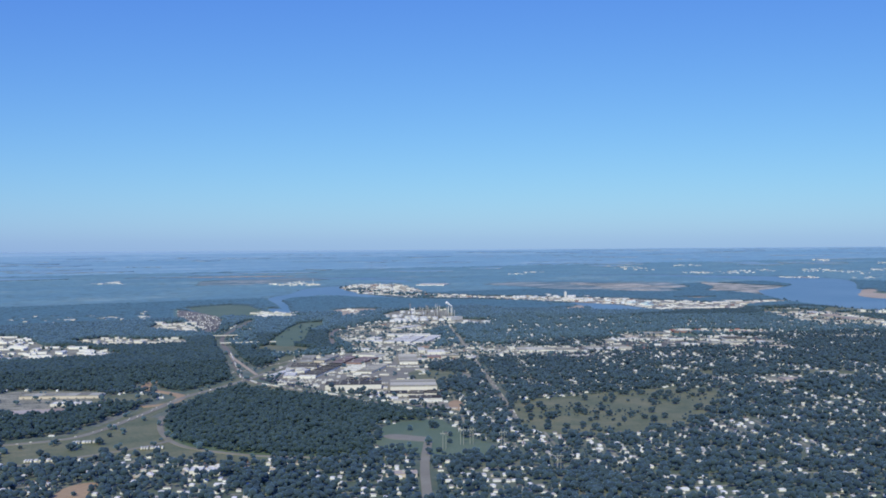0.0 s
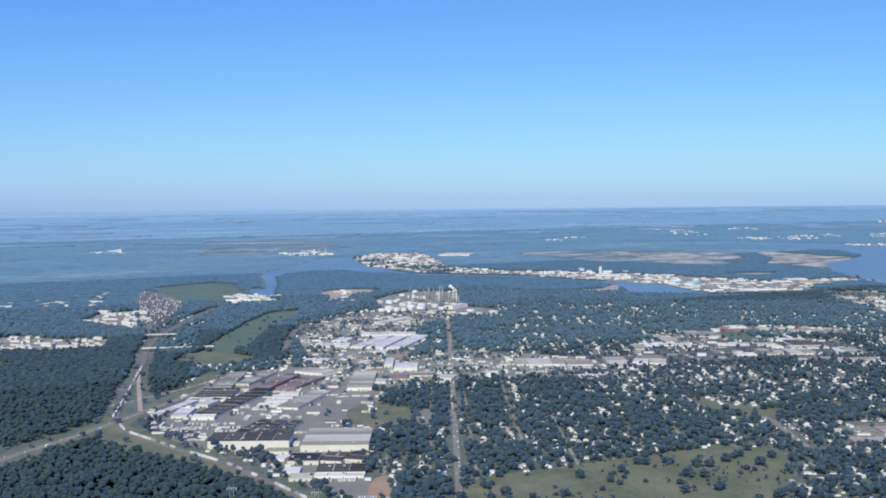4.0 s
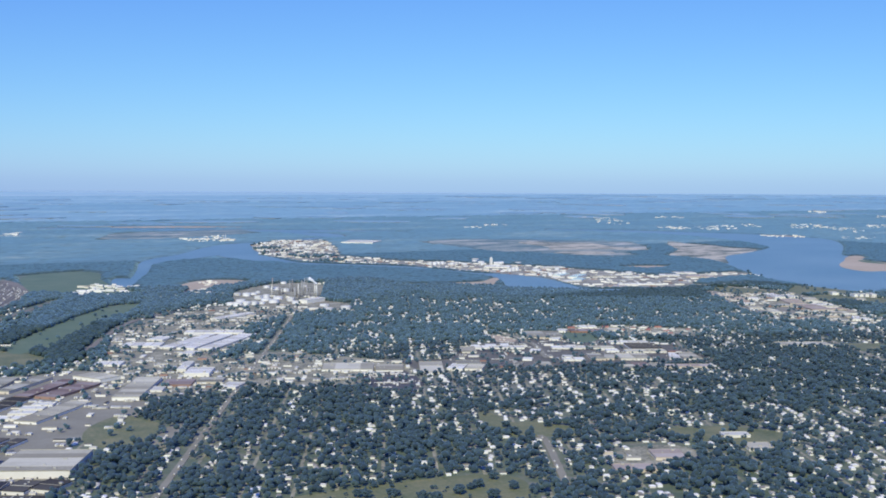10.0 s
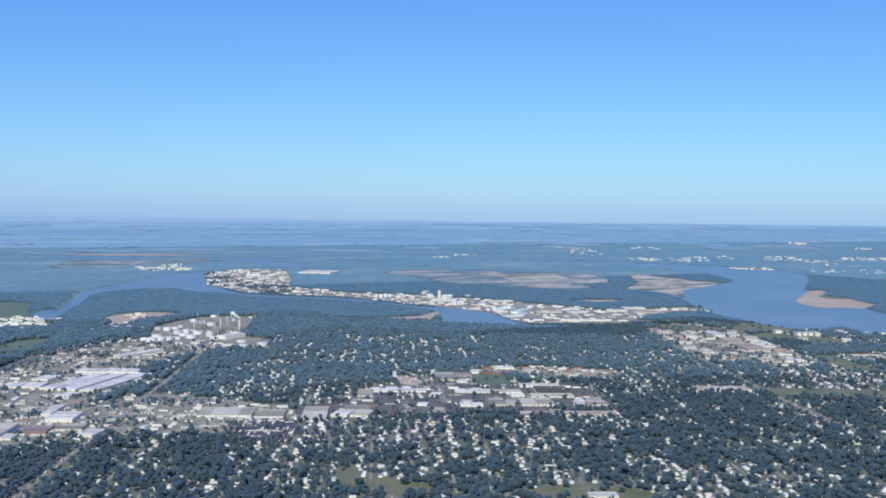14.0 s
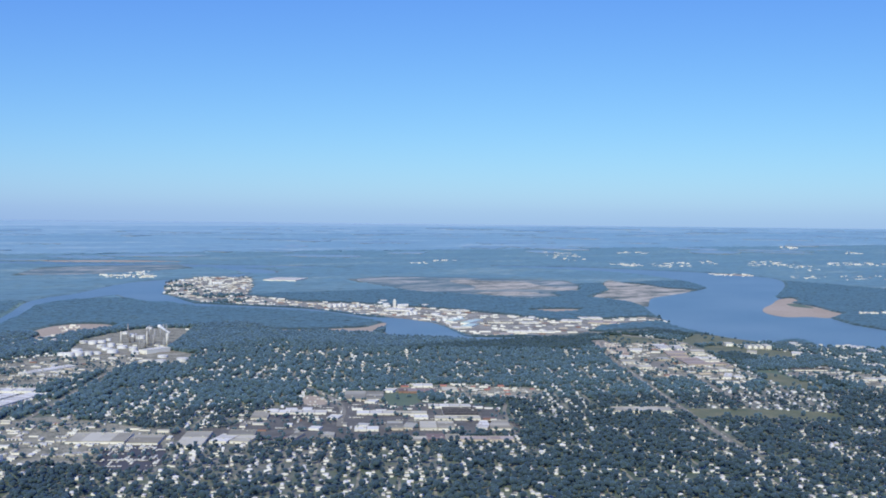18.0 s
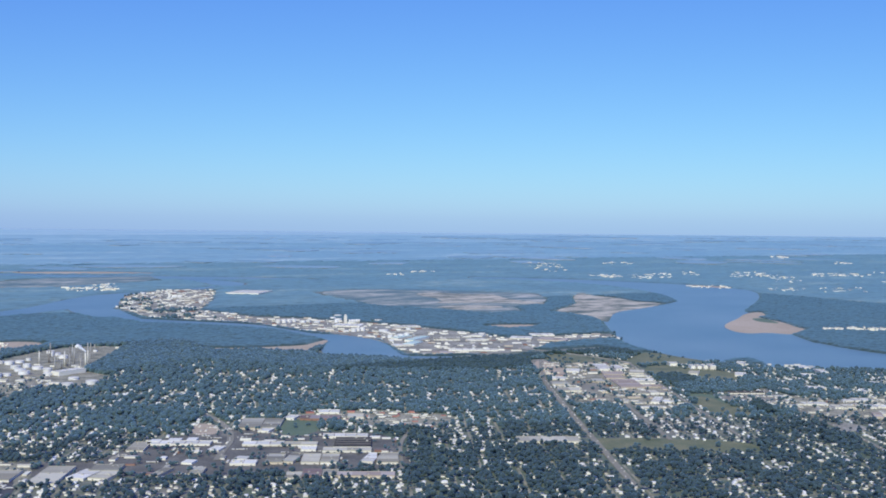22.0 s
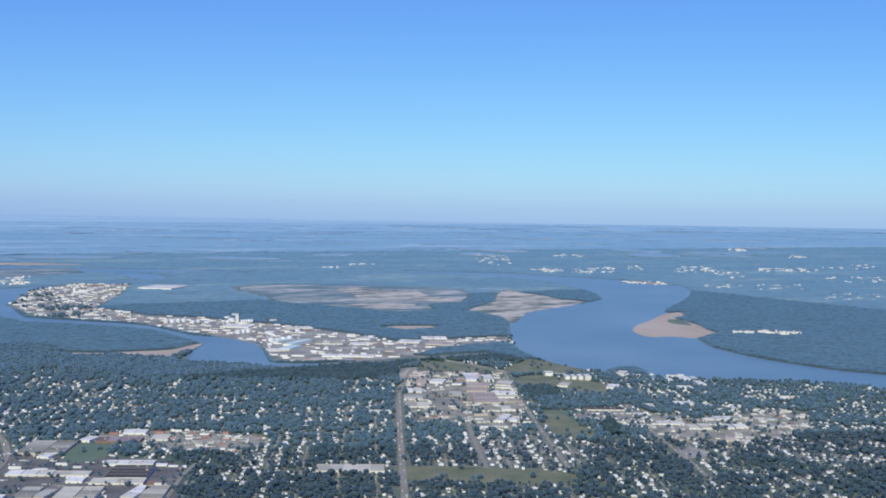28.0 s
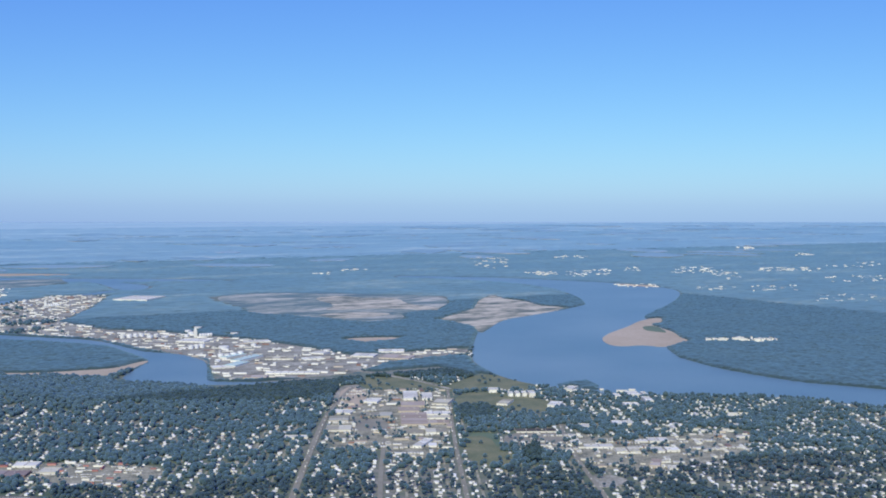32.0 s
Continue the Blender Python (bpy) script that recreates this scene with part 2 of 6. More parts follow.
M_RUSTY = material("process_steel", [(0.25, 0.23, 0.22), (0.4, 0.38, 0.36), (0.55, 0.54, 0.52)], 0.6, (0.4, 4.0), "object", metal=0.2)
M_TRAILER = material("trailer_paint", [(0.12, 0.13, 0.16), (0.58, 0.54, 0.44), (0.82, 0.78, 0.64), (0.87, 0.84, 0.7)], 0.45, (0.4, 3.0), "island", spread=(0.15, 0.7))
M_STEAM = material("white_steam", [(0.8, 0.82, 0.85), (0.9, 0.9, 0.9)], 1.0, (0.3, 2.0))
ROOF = {
    "white": material("white_membrane_roof", [(0.66, 0.625, 0.49), (0.84, 0.8, 0.64), (0.9, 0.86, 0.7)], 0.6, (0.12, 1.6), "object"),
    "pale": material("pale_gravel_roof", [(0.34, 0.308, 0.21), (0.5, 0.463, 0.325), (0.68, 0.635, 0.465)], 0.8, (0.12, 1.6), "object"),
    "grey": material("grey_metal_roof", [(0.24, 0.222, 0.15), (0.37, 0.347, 0.242), (0.52, 0.495, 0.37)], 0.75, (0.12, 1.6), "object"),
    "dark": material("tar_roof", [(0.06, 0.056, 0.048), (0.085, 0.08, 0.07), (0.125, 0.118, 0.1)], 0.9, (0.12, 1.6), "object", spec=0.15),
    "navy": material("blue_black_roof", [(0.04, 0.042, 0.05), (0.065, 0.066, 0.07)], 0.9, (0.12, 1.6), spec=0.15),
    "brown": material("brown_roof", [(0.2, 0.14, 0.11), (0.28, 0.21, 0.17), (0.36, 0.3, 0.26)], 0.8, (0.12, 1.6), "object"),
    "tan": material("tan_roof", [(0.38, 0.3, 0.22), (0.48, 0.4, 0.31), (0.56, 0.49, 0.4)], 0.8, (0.12, 1.6), "object"),
    "red": material("red_roof", [(0.26, 0.1, 0.085), (0.36, 0.17, 0.14)], 0.6, (0.12, 1.6), "object"),
    "teal": material("teal_roof", [(0.52, 0.66, 0.56), (0.62, 0.74, 0.64)], 0.6, (0.12, 1.6), "object"),
}
WALL = {
    "white": material("white_wall", [(0.7, 0.66, 0.56), (0.86, 0.83, 0.73)], 0.7, (0.3, 3.0), "object"),
    "tan": material("tan_wall", [(0.5, 0.43, 0.33), (0.66, 0.58, 0.46)], 0.8, (0.3, 3.0), "object"),
    "red": material("red_wall", [(0.36, 0.15, 0.12), (0.5, 0.25, 0.2)], 0.7, (0.3, 3.0), "object"),
    "brick": material("brick_wall", [(0.26, 0.14, 0.1), (0.38, 0.24, 0.18)], 0.85, (0.3, 5.0), "object"),
}


def water_material():
    m = bpy.data.materials.new("river_water")
    m.use_nodes = True
    nt = m.node_tree
    b = nt.nodes["Principled BSDF"]
    b.inputs["Roughness"].default_value = 0.3
    b.inputs["IOR"].default_value = 1.33
    co, wave, big = nt.nodes.new("ShaderNodeTexCoord"), nt.nodes.new("ShaderNodeTexNoise"), nt.nodes.new("ShaderNodeTexNoise")
    wave.inputs["Scale"].default_value, wave.inputs["Detail"].default_value = 0.8, 5
    big.inputs["Scale"].default_value, big.inputs["Detail"].default_value = 0.012, 3
    for n in (wave, big):
        nt.links.new(co.outputs["Object"], n.inputs["Vector"])
    ramp = nt.nodes.new("ShaderNodeValToRGB")
    ramp.color_ramp.elements[0].position, ramp.color_ramp.elements[0].color = 0.35, (0.14, 0.225, 0.24, 1)
    ramp.color_ramp.elements[1].position, ramp.color_ramp.elements[1].color = 0.7, (0.2, 0.285, 0.29, 1)
    nt.links.new(big.outputs["Fac"], ramp.inputs["Fac"])
    nt.links.new(ramp.outputs["Color"], b.inputs["Base Color"])
    bp = nt.nodes.new("ShaderNodeBump")
    bp.inputs["Strength"].default_value, bp.inputs["Distance"].default_value = 0.4, 0.4
    nt.links.new(wave.outputs["Fac"], bp.inputs["Height"])
    nt.links.new(bp.outputs["Normal"], b.inputs["Normal"])
    return m


M_WATER = water_material()

# ---- plan of the land, in metres ----
RIVER_EAST = [(442, 455), (429, 414), (428, 390), (432, 371), (439, 353), (455, 340), (474, 327), (488, 316), (499, 306), (507, 290), (513, 272), (514, 255), (551, 282), (549, 300), (540, 318), (533, 331), (531, 358), (532, 384), (542, 419), (559, 446), (664, 587), (718, 629), (767, 669), (823, 722), (854, 765), (857, 795), (859, 856), (835, 908), (810, 974), (767, 1020), (724, 1068), (710, 1043), (749, 989), (771, 917), (769, 855), (750, 794), (712, 720), (686, 681), (647, 655), (593, 629), (559, 613), (524, 579), (486, 525), (454, 476)]
SANDBAR = [(556, 499), (576, 517), (592, 528), (613, 542), (636, 561), (657, 573), (667, 572), (648, 550), (631, 543), (623, 522), (616, 504), (600, 480), (595, 467), (578, 459), (561, 450), (559, 465), (544, 465), (542, 475)]
SANDBAR_SCRUB = [(620, 538), (630, 536), (610, 501), (607, 510), (607, 520)]
RIVER_WEST = [(197, 1350), (325, 1250), (386, 1208), (452, 1164), (502, 1128), (550, 1082), (465, 1106), (430, 1114), (448, 1067), (442, 1026), (426, 1001), (406, 1012), (413, 1076), (410, 1134), (319, 1211), (195, 1306)]
SAND_WEST = [(260, 1336), (345, 1322), (386, 1301), (431, 1250), (370, 1264), (294, 1289)]
HARBOUR_WEST = [(95, 594), (104, 632), (112, 643), (115, 631), (133, 684), (153, 753), (173, 790), (201, 817), (248, 900), (285, 940), (331, 948), (374, 980), (399, 1008), (405, 1000), (384, 972), (334, 936), (300, 912), (282, 872), (264, 807), (234, 755), (232, 805), (196, 770), (168, 747), (153, 722), (135, 666), (113, 613), (105, 590), (99, 583)]
HARBOUR_CHANNEL = [(257, 800), (250, 705), (279, 669), (304, 639), (312, 578), (329, 554), (331, 525), (310, 464), (334, 447), (364, 441), (360, 435), (304, 453), (272, 482), (307, 539), (306, 562), (303, 607), (274, 652), (246, 676), (239, 718), (227, 723), (221, 791), (237, 835)]
SHOAL = [(225, 541), (236, 529), (274, 494), (307, 539), (303, 541), (285, 523), (251, 526)]
NORTH_ISLE = [(854, 850), (870, 805), (855, 789), (839, 832)]
YARD_TERMINAL = [(258, 800), (294, 912), (341, 971), (388, 961), (340, 831), (305, 755), (321, 690), (349, 661), (379, 601), (393, 556), (401, 506), (470, 504), (458, 485), (405, 476), (368, 446), (314, 466), (334, 532), (316, 588), (306, 645), (257, 706)]
FIELD_PALE = [(453, 890), (496, 913), (541, 894), (570, 863), (601, 837), (628, 801), (602, 747), (565, 703), (526, 686), (511, 650), (476, 649), (463, 691), (446, 733), (444, 784)]
FIELD_TAN = [(523, 843), (557, 856), (561, 821), (589, 811), (566, 751), (575, 713), (557, 692), (543, 726), (519, 735), (486, 739), (516, 769)]
FIELD_BAND = [(472, 717), (509, 715), (524, 688), (494, 677), (471, 682)]
FIELD_STRIPE = [(439, 771), (471, 773), (479, 728), (449, 717), (437, 743)]
FOREST_FILL = [(240, 1065), (760, 872), (454, 481), (356, 426), (302, 442), (211, 497), (161, 521)]
FIELD_HOOK = [(528, 640), (591, 693), (636, 758), (674, 795), (659, 757), (663, 730), (649, 691), (659, 664), (607, 634), (567, 618), (529, 576), (508, 553), (528, 592), (530, 622)]
FIELD_SLIP = [(426, 572), (439, 574), (461, 564), (447, 554), (431, 554)]
FIELD_GREY = [(247, 1182), (397, 1214), (386, 1118), (272, 1047), (193, 1051)]
FOREST_OVAL = [(-104, 188), (-98, 207), (-89, 221), (-77, 238), (-66, 249), (-56, 259), (-48, 264), (-44, 255), (-43, 235), (-40, 222), (-38, 209), (-40, 193), (-44, 181), (-51, 173), (-59, 164), (-66, 152), (-70, 139), (-77, 131), (-83, 132), (-90, 137), (-95, 142), (-100, 149), (-105, 158), (-107, 169), (-106, 179)]
PASTURE = [(-26, 144), (-16, 163), (-6, 179), (2, 184), (14, 182), (27, 182), (43, 181), (62, 179), (68, 168), (42, 143), (19, 124), (-9, 122), (-23, 130)]
LAWN_POWERLINE = [(-53, 167), (-44, 169), (-36, 168), (-40, 155), (-44, 143), (-45, 128), (-48, 120), (-59, 120), (-65, 129), (-70, 138), (-63, 154)]
GRASS_INTERCHANGE = [(-142, 190), (-132, 188), (-123, 192), (-107, 209), (-97, 215), (-104, 192), (-108, 173), (-106, 162), (-100, 151), (-95, 143), (-98, 136), (-106, 142), (-111, 151), (-121, 163), (-131, 164), (-142, 159), (-147, 161)]
GRASS_WEST = [(-101, 261), (-89, 261), (-89, 248), (-95, 239), (-104, 241), (-115, 240), (-109, 251)]
FOREST_STRIP = [(-138, 226), (-133, 233), (-125, 230), (-115, 238), (-104, 241), (-94, 233), (-102, 218), (-115, 207), (-127, 198), (-137, 197), (-142, 197)]
YARD_WEST = [(-139, 243), (-135, 286), (-126, 284), (-121, 289), (-100, 273), (-101, 261), (-114, 246), (-125, 234)]
YARD_FARWEST = [(-124, 398), (-114, 494), (-100, 494), (-88, 510), (-81, 494), (-81, 443), (-69, 421), (-58, 387), (-74, 376), (-102, 383)]
YARD_STRIPWEST = [(-71, 457), (-46, 472), (-35, 451), (-14, 443), (-25, 413), (-43, 413), (-63, 427)]
FOREST_FARWEST = [(-122, 374), (-95, 375), (-60, 380), (-17, 418), (-8, 382), (4, 382), (-24, 310), (-53, 276), (-78, 254), (-81, 272), (-83, 283), (-93, 265), (-99, 273), (-121, 291), (-131, 291)]
LOT_STUB = [(-61, 154), (-57, 154), (-54, 148), (-52, 145), (-56, 140), (-59, 145), (-62, 149)]
BARE_SOUTH = [(-147, 120), (-143, 131), (-139, 138), (-133, 140), (-133, 135), (-137, 130), (-140, 118)]
SOIL_TRACK = [(-97, 233), (-90, 233), (-85, 238), (-80, 247), (-81, 256), (-84, 264), (-84, 274), (-81, 282), (-77, 286)]
YARD_RAIL = [(0, 458), (31, 602), (51, 664), (55, 636), (52, 583), (41, 543), (17, 485), (4, 452)]
YARD_RAIL_WEST = [(-16, 508), (-2, 540), (18, 549), (0, 458), (-5, 467)]
GRASS_RAIL = [(-50, 288), (-48, 271), (-43, 243), (-38, 223), (-35, 203), (-32, 180), (-29, 169), (-33, 163), (-37, 185), (-41, 202), (-47, 221), (-54, 238), (-59, 250), (-54, 272)]
FIELD_LEFT = [(62, 680), (82, 692), (103, 700), (110, 680), (99, 634), (94, 588), (99, 564), (99, 547), (84, 543), (61, 561), (49, 578)]
YARD_HARBOUR = [(126, 580), (142, 601), (157, 605), (171, 592), (158, 567), (142, 564), (128, 540), (111, 530), (125, 559)]
LEVEE_EAST = [(6, 392), (25, 427), (47, 466), (70, 501), (88, 506), (71, 467), (50, 443), (29, 408), (10, 370)]
LEVEE = [(12, 388), (30, 417), (56, 468), (67, 483), (64, 469), (40, 421), (19, 380)]
YARD_DEPOT = [(-44, 274), (-38, 286), (-22, 308), (-14, 319), (0, 331), (19, 336), (29, 327), (24, 288), (24, 273), (11, 254), (-7, 239), (1, 234), (-18, 199), (-22, 178), (-26, 176), (-33, 199), (-29, 224), (-39, 233), (-45, 257)]
VERGE_LOOP = [(-10, 370), (-3, 382), (5, 387), (11, 380), (16, 367), (16, 356), (7, 349), (-7, 356), (-12, 359)]
VERGE_DEPOT = [(-43, 284), (-33, 298), (-19, 320), (-6, 342), (-4, 335), (-18, 311), (-30, 293), (-42, 277)]
LAWN_DEPOT = [(4, 258), (16, 269), (17, 259), (21, 253), (13, 237), (3, 235), (-1, 242)]
LOT_GREY = [(21, 251), (25, 249), (15, 230), (11, 232)]
YARD_REFINERY = [(140, 534), (175, 569), (205, 561), (164, 478), (171, 459), (158, 438), (139, 435), (145, 467), (118, 473)]
YARD_WORKS = [(47, 404), (65, 440), (109, 478), (145, 467), (145, 444), (102, 408), (77, 356), (52, 322), (45, 343), (31, 350)]
YARD_CROSS = [(28, 352), (61, 334), (85, 343), (94, 330), (115, 299), (98, 274), (81, 272), (60, 284), (53, 288), (23, 283), (24, 328)]
LOT_DARK = [(98, 295), (107, 290), (94, 265), (82, 266)]
YARD_MALL = [(135, 308), (147, 321), (176, 328), (187, 316), (202, 307), (215, 297), (205, 271), (201, 252), (169, 265), (141, 272), (84, 304), (85, 313), (103, 312), (127, 299)]
LOT_MALL = [(81, 266), (92, 293), (106, 287), (96, 258)]
LAWN_MALL = [(195, 333), (205, 326), (194, 306), (183, 310)]
YARD_RED = [(195, 336), (206, 342), (225, 338), (238, 328), (249, 317), (243, 303), (230, 298), (215, 313), (209, 326)]
LAWN_RIDGE = [(89, 226), (95, 226), (91, 213), (98, 212), (103, 198), (99, 194), (89, 199), (83, 203)]
LAWN_SCHOOL = [(115, 191), (133, 187), (140, 176), (138, 168), (126, 166), (115, 180)]
YARD_SCHOOL = [(92, 178), (104, 181), (113, 175), (107, 165), (86, 164)]
YARD_RIVER = [(297, 312), (349, 408), (362, 412), (388, 394), (372, 358), (331, 292), (317, 287), (314, 311)]
YARD_EAST = [(359, 300), (381, 298), (389, 277), (439, 269), (413, 244), (373, 238), (356, 251), (364, 273), (350, 281)]
BARE_BANK = [(355, 421), (362, 413), (347, 381), (333, 369), (334, 381)]
GREEN_BANK = [(383, 377), (400, 383), (409, 362), (411, 342), (394, 329), (384, 348), (364, 339)]
LAWN_EAST = [(350, 313), (361, 309), (347, 286), (336, 288)]
GREEN_RIVER = [(374, 441), (387, 433), (394, 400), (426, 424), (430, 411), (438, 396), (437, 380), (418, 376), (402, 385), (389, 387), (371, 403), (359, 410)]
FOREST_ISLE = [(207, 724), (246, 687), (271, 643), (301, 602), (304, 557), (281, 530), (239, 540), (216, 546), (183, 582)]
FOREST_BANK = [(220, 530), (271, 478), (306, 450), (356, 428), (346, 403), (310, 404), (249, 441), (212, 499)]
FOREST_PENINSULA = [(360, 872), (436, 951), (499, 969), (705, 892), (710, 767), (653, 689), (548, 603), (479, 516), (408, 517), (385, 613), (357, 682), (327, 731)]
FOREST_POINT = [(375, 438), (410, 478), (452, 477), (441, 433), (425, 395), (412, 421)]
FOREST_EASTBANK = [(514, 255), (551, 282), (549, 300), (540, 318), (533, 331), (531, 358), (532, 384), (542, 419), (559, 446), (819, 620), (819, 230), (560, 200)]
FOREST_LOT = [(351, 280), (363, 291), (357, 277), (346, 264), (344, 268)]
FOREST_BLOCK = [(372, 355), (384, 357), (383, 344), (373, 331), (362, 335)]
FOREST_SHORE = [(438, 381), (457, 384), (451, 367), (438, 355), (429, 363)]
FOREST_NORTH = [(543, 473), (680, 581), (868, 742), (1116, 739), (507, 287), (535, 334), (563, 436)]
FOREST_WEST = [(109, 1557), (-1, 702), (37, 646), (-4, 436), (-22, 366), (-48, 295), (-78, 304), (-114, 648), (-21, 1629)]
FOREST_LEVEE = [(15, 426), (52, 524), (100, 564), (150, 575), (119, 503), (70, 460), (25, 354), (5, 348), (-6, 371)]
FOREST_SOUTH = [(-69, 266), (-52, 248), (-42, 220), (-36, 200), (-27, 177), (-44, 169), (-68, 182), (-75, 196)]
FOREST_HARBOUR = [(109, 622), (133, 650), (189, 773), (229, 713), (315, 574), (251, 494), (221, 493), (166, 464), (157, 602)]
LOT_TRUCKS = [(-45, 275), (-42, 278), (-39, 273), (-40, 263), (-35, 252), (-36, 243), (-41, 245), (-44, 258)]
BARE_DEPOT = [(-19, 192), (-13, 195), (-20, 180), (-24, 176), (-25, 180)]
LOT_TERMINAL = [(331, 376), (352, 416), (359, 414), (338, 371)]
LOT_WORKS = [(319, 337), (330, 352), (340, 347), (328, 326)]
LOT_BARE = [(355, 424), (366, 422), (343, 381), (332, 384)]
LOT_CENTRE = [(328, 356), (340, 349), (329, 330), (317, 337)]
LOT_LOOP = [(351, 246), (356, 244), (357, 235), (351, 231), (342, 234), (348, 239)]
MEADOW_EAST = [(346, 309), (355, 306), (346, 285), (346, 275), (337, 266), (328, 275)]
MEADOW_STREET = [(261, 264), (282, 253), (299, 240), (303, 230), (296, 223), (258, 245)]
LOT_EAST = [(351, 292), (362, 306), (380, 301), (371, 281), (358, 277)]
LOT_STORES = [(143, 309), (151, 304), (155, 310), (146, 316)]
LOT_TRADE = [(160, 322), (168, 341), (173, 336), (170, 321)]
ROAD_MAIN = [(-20, 155), (-12, 169), (7, 204), (62, 306), (101, 378), (150, 470)]
ROAD_BANK = [(378, 501), (380, 465), (386, 441), (391, 419), (392, 393)]
ROAD_STUB = [(-56, 140), (-70, 118), (-86, 89)]
RAIL_CURVE = [(56, 538), (32, 494), (5, 447), (-11, 404), (-21, 366), (-42, 301), (-49, 280), (-50, 261), (-44, 236), (-39, 218), (-36, 198), (-34, 179)]
OVERPASS_A = [(-13, 441), (9, 433)]
OVERPASS_B = [(-14, 398), (10, 390), (19, 372)]
HIGHWAY_CROSS = [(-48, 295), (-21, 313), (7, 337), (29, 344), (51, 339), (53, 288)]
ROAD_DIRT = [(-26, 352), (-35, 312), (-41, 285)]
HIGHWAY_WEST = [(-142, 191), (-131, 190), (-122, 193), (-106, 212), (-92, 230), (-79, 247), (-61, 262), (-42, 282), (-21, 304)]
RAMP_LOOP = [(-97, 213), (-104, 193), (-107, 175), (-106, 163), (-100, 152), (-95, 145), (-85, 137), (-76, 130)]
ROAD_WEST = [(-125, 389), (-103, 379), (-84, 381), (-59, 385)]
ROAD_SOUTH = [(-147, 163), (-133, 166), (-122, 168), (-113, 171), (-107, 175)]
STREET_A = [(237, 209), (250, 233), (290, 307), (327, 374), (358, 417)]
STREET_B = [(285, 249), (306, 289), (330, 332)]
STREET_D = [(330, 208), (341, 227), (353, 251), (370, 282), (387, 309)]
STREET_E = [(303, 234), (326, 277), (350, 321), (390, 392)]
STREET_G = [(195, 253), (210, 282), (219, 294)]
STREET_H = [(71, 164), (89, 195), (90, 199)]
STREET_I = [(176, 356), (176, 342), (174, 327), (169, 310), (161, 296), (156, 286)]
RAIL_WORKS = [(28, 367), (49, 414), (68, 449), (102, 474), (132, 477), (165, 468)]
ROAD_WORKS = [(38, 339), (56, 375), (82, 423)]


GRID = 62.0                      # bearing of the street grid, degrees from +x
GU = (math.cos(radians(GRID)), math.sin(radians(GRID)))
GV = (GU[1], -GU[0])
rng = np.random.default_rng(7)


# ---- mesh helpers ----
def mesh_from(name, verts, faces, mat, smooth=False):
    me = bpy.data.meshes.new(name)
    verts = np.asarray(verts, dtype=np.float32)
    if isinstance(faces, np.ndarray):
        k = faces.shape[1]
        me.vertices.add(len(verts))
        me.vertices.foreach_set("co", verts.ravel())
        me.loops.add(faces.size)
        me.loops.foreach_set("vertex_index", faces.astype(np.int32).ravel())
        me.polygons.add(len(faces))
        me.polygons.foreach_set("loop_start", np.arange(0, faces.size, k, dtype=np.int32))
        me.polygons.foreach_set("loop_total", np.full(len(faces), k, dtype=np.int32))
        me.update(calc_edges=True)
    else:
        me.from_pydata([tuple(map(float, v)) for v in verts], [], faces)
    me.materials.append(mat)
    if smooth:
        me.polygons.foreach_set("use_smooth", np.ones(len(me.polygons), dtype=bool))
    return me


def part(name, bm, mat, parent=None, label="", smooth=False):
    """Links a bmesh (or a mesh) as one mesh object under a thing or a part."""
    if isinstance(bm, bmesh.types.BMesh):
        me = bpy.data.meshes.new(name)
        bm.to_mesh(me)
        bm.free()
        me.materials.append(mat)
        if smooth:
            me.polygons.foreach_set("use_smooth", np.ones(len(me.polygons), dtype=bool))
    else:
        me = bm
    ob = new(name, me)
    if parent is not None:
        ob.parent = parent
    return tagged(ob, label) if label else ob


def slab(bm, x0, y0, z0, x1, y1, z1, bevel=0.0):
    r = bmesh.ops.create_cube(bm, size=1.0)
    for v in r["verts"]:
        v.co = Vector(((x0 + x1) / 2 + v.co.x * (x1 - x0), (y0 + y1) / 2 + v.co.y * (y1 - y0), (z0 + z1) / 2 + v.co.z * (z1 - z0)))
    if bevel:
        bmesh.ops.bevel(bm, geom=list({e for v in r["verts"] for e in v.link_edges}), offset=bevel, segments=1, affect="EDGES")


def tube(bm, x, y, z0, z1, r0, r1, seg=12, cap=True):
    g = bmesh.ops.create_cone(bm, cap_ends=cap, segments=seg, radius1=r0, radius2=max(r1, 1e-4), depth=z1 - z0)
    for v in g["verts"]:
        v.co += Vector((x, y, (z0 + z1) / 2))


def sheet(name, outline, z, mat, label, category, thick=0.0, soften=2):
    """A flat piece of land or water with a gently rounded outline."""
    pts = [Vector((x, y)) for x, y in outline]
    for _ in range(soften):
        pts = [q for a, b in zip(pts, pts[1:] + pts[:1]) for q in (a * 0.75 + b * 0.25, a * 0.25 + b * 0.75)]
    bm = bmesh.new()
    top = [bm.verts.new((p.x, p.y, z)) for p in pts]
    es = [bm.edges.new((a, b)) for a, b in zip(top, top[1:] + top[:1])]
    bmesh.ops.triangle_fill(bm, edges=es, use_beauty=True)
    for f in bm.faces:
        f.normal_update()
        if f.normal.z < 0:
            f.normal_flip()
    ring = [bm.verts.new((p.x, p.y, -0.3)) for p in pts]
    for k in range(len(pts)):
        bm.faces.new((top[k], ring[k], ring[(k + 1) % len(pts)], top[(k + 1) % len(pts)]))
    bmesh.ops.recalc_face_normals(bm, faces=bm.faces)
    ob = part(name, bm, mat)
    return tagged(ob, label, category, kind="structure")


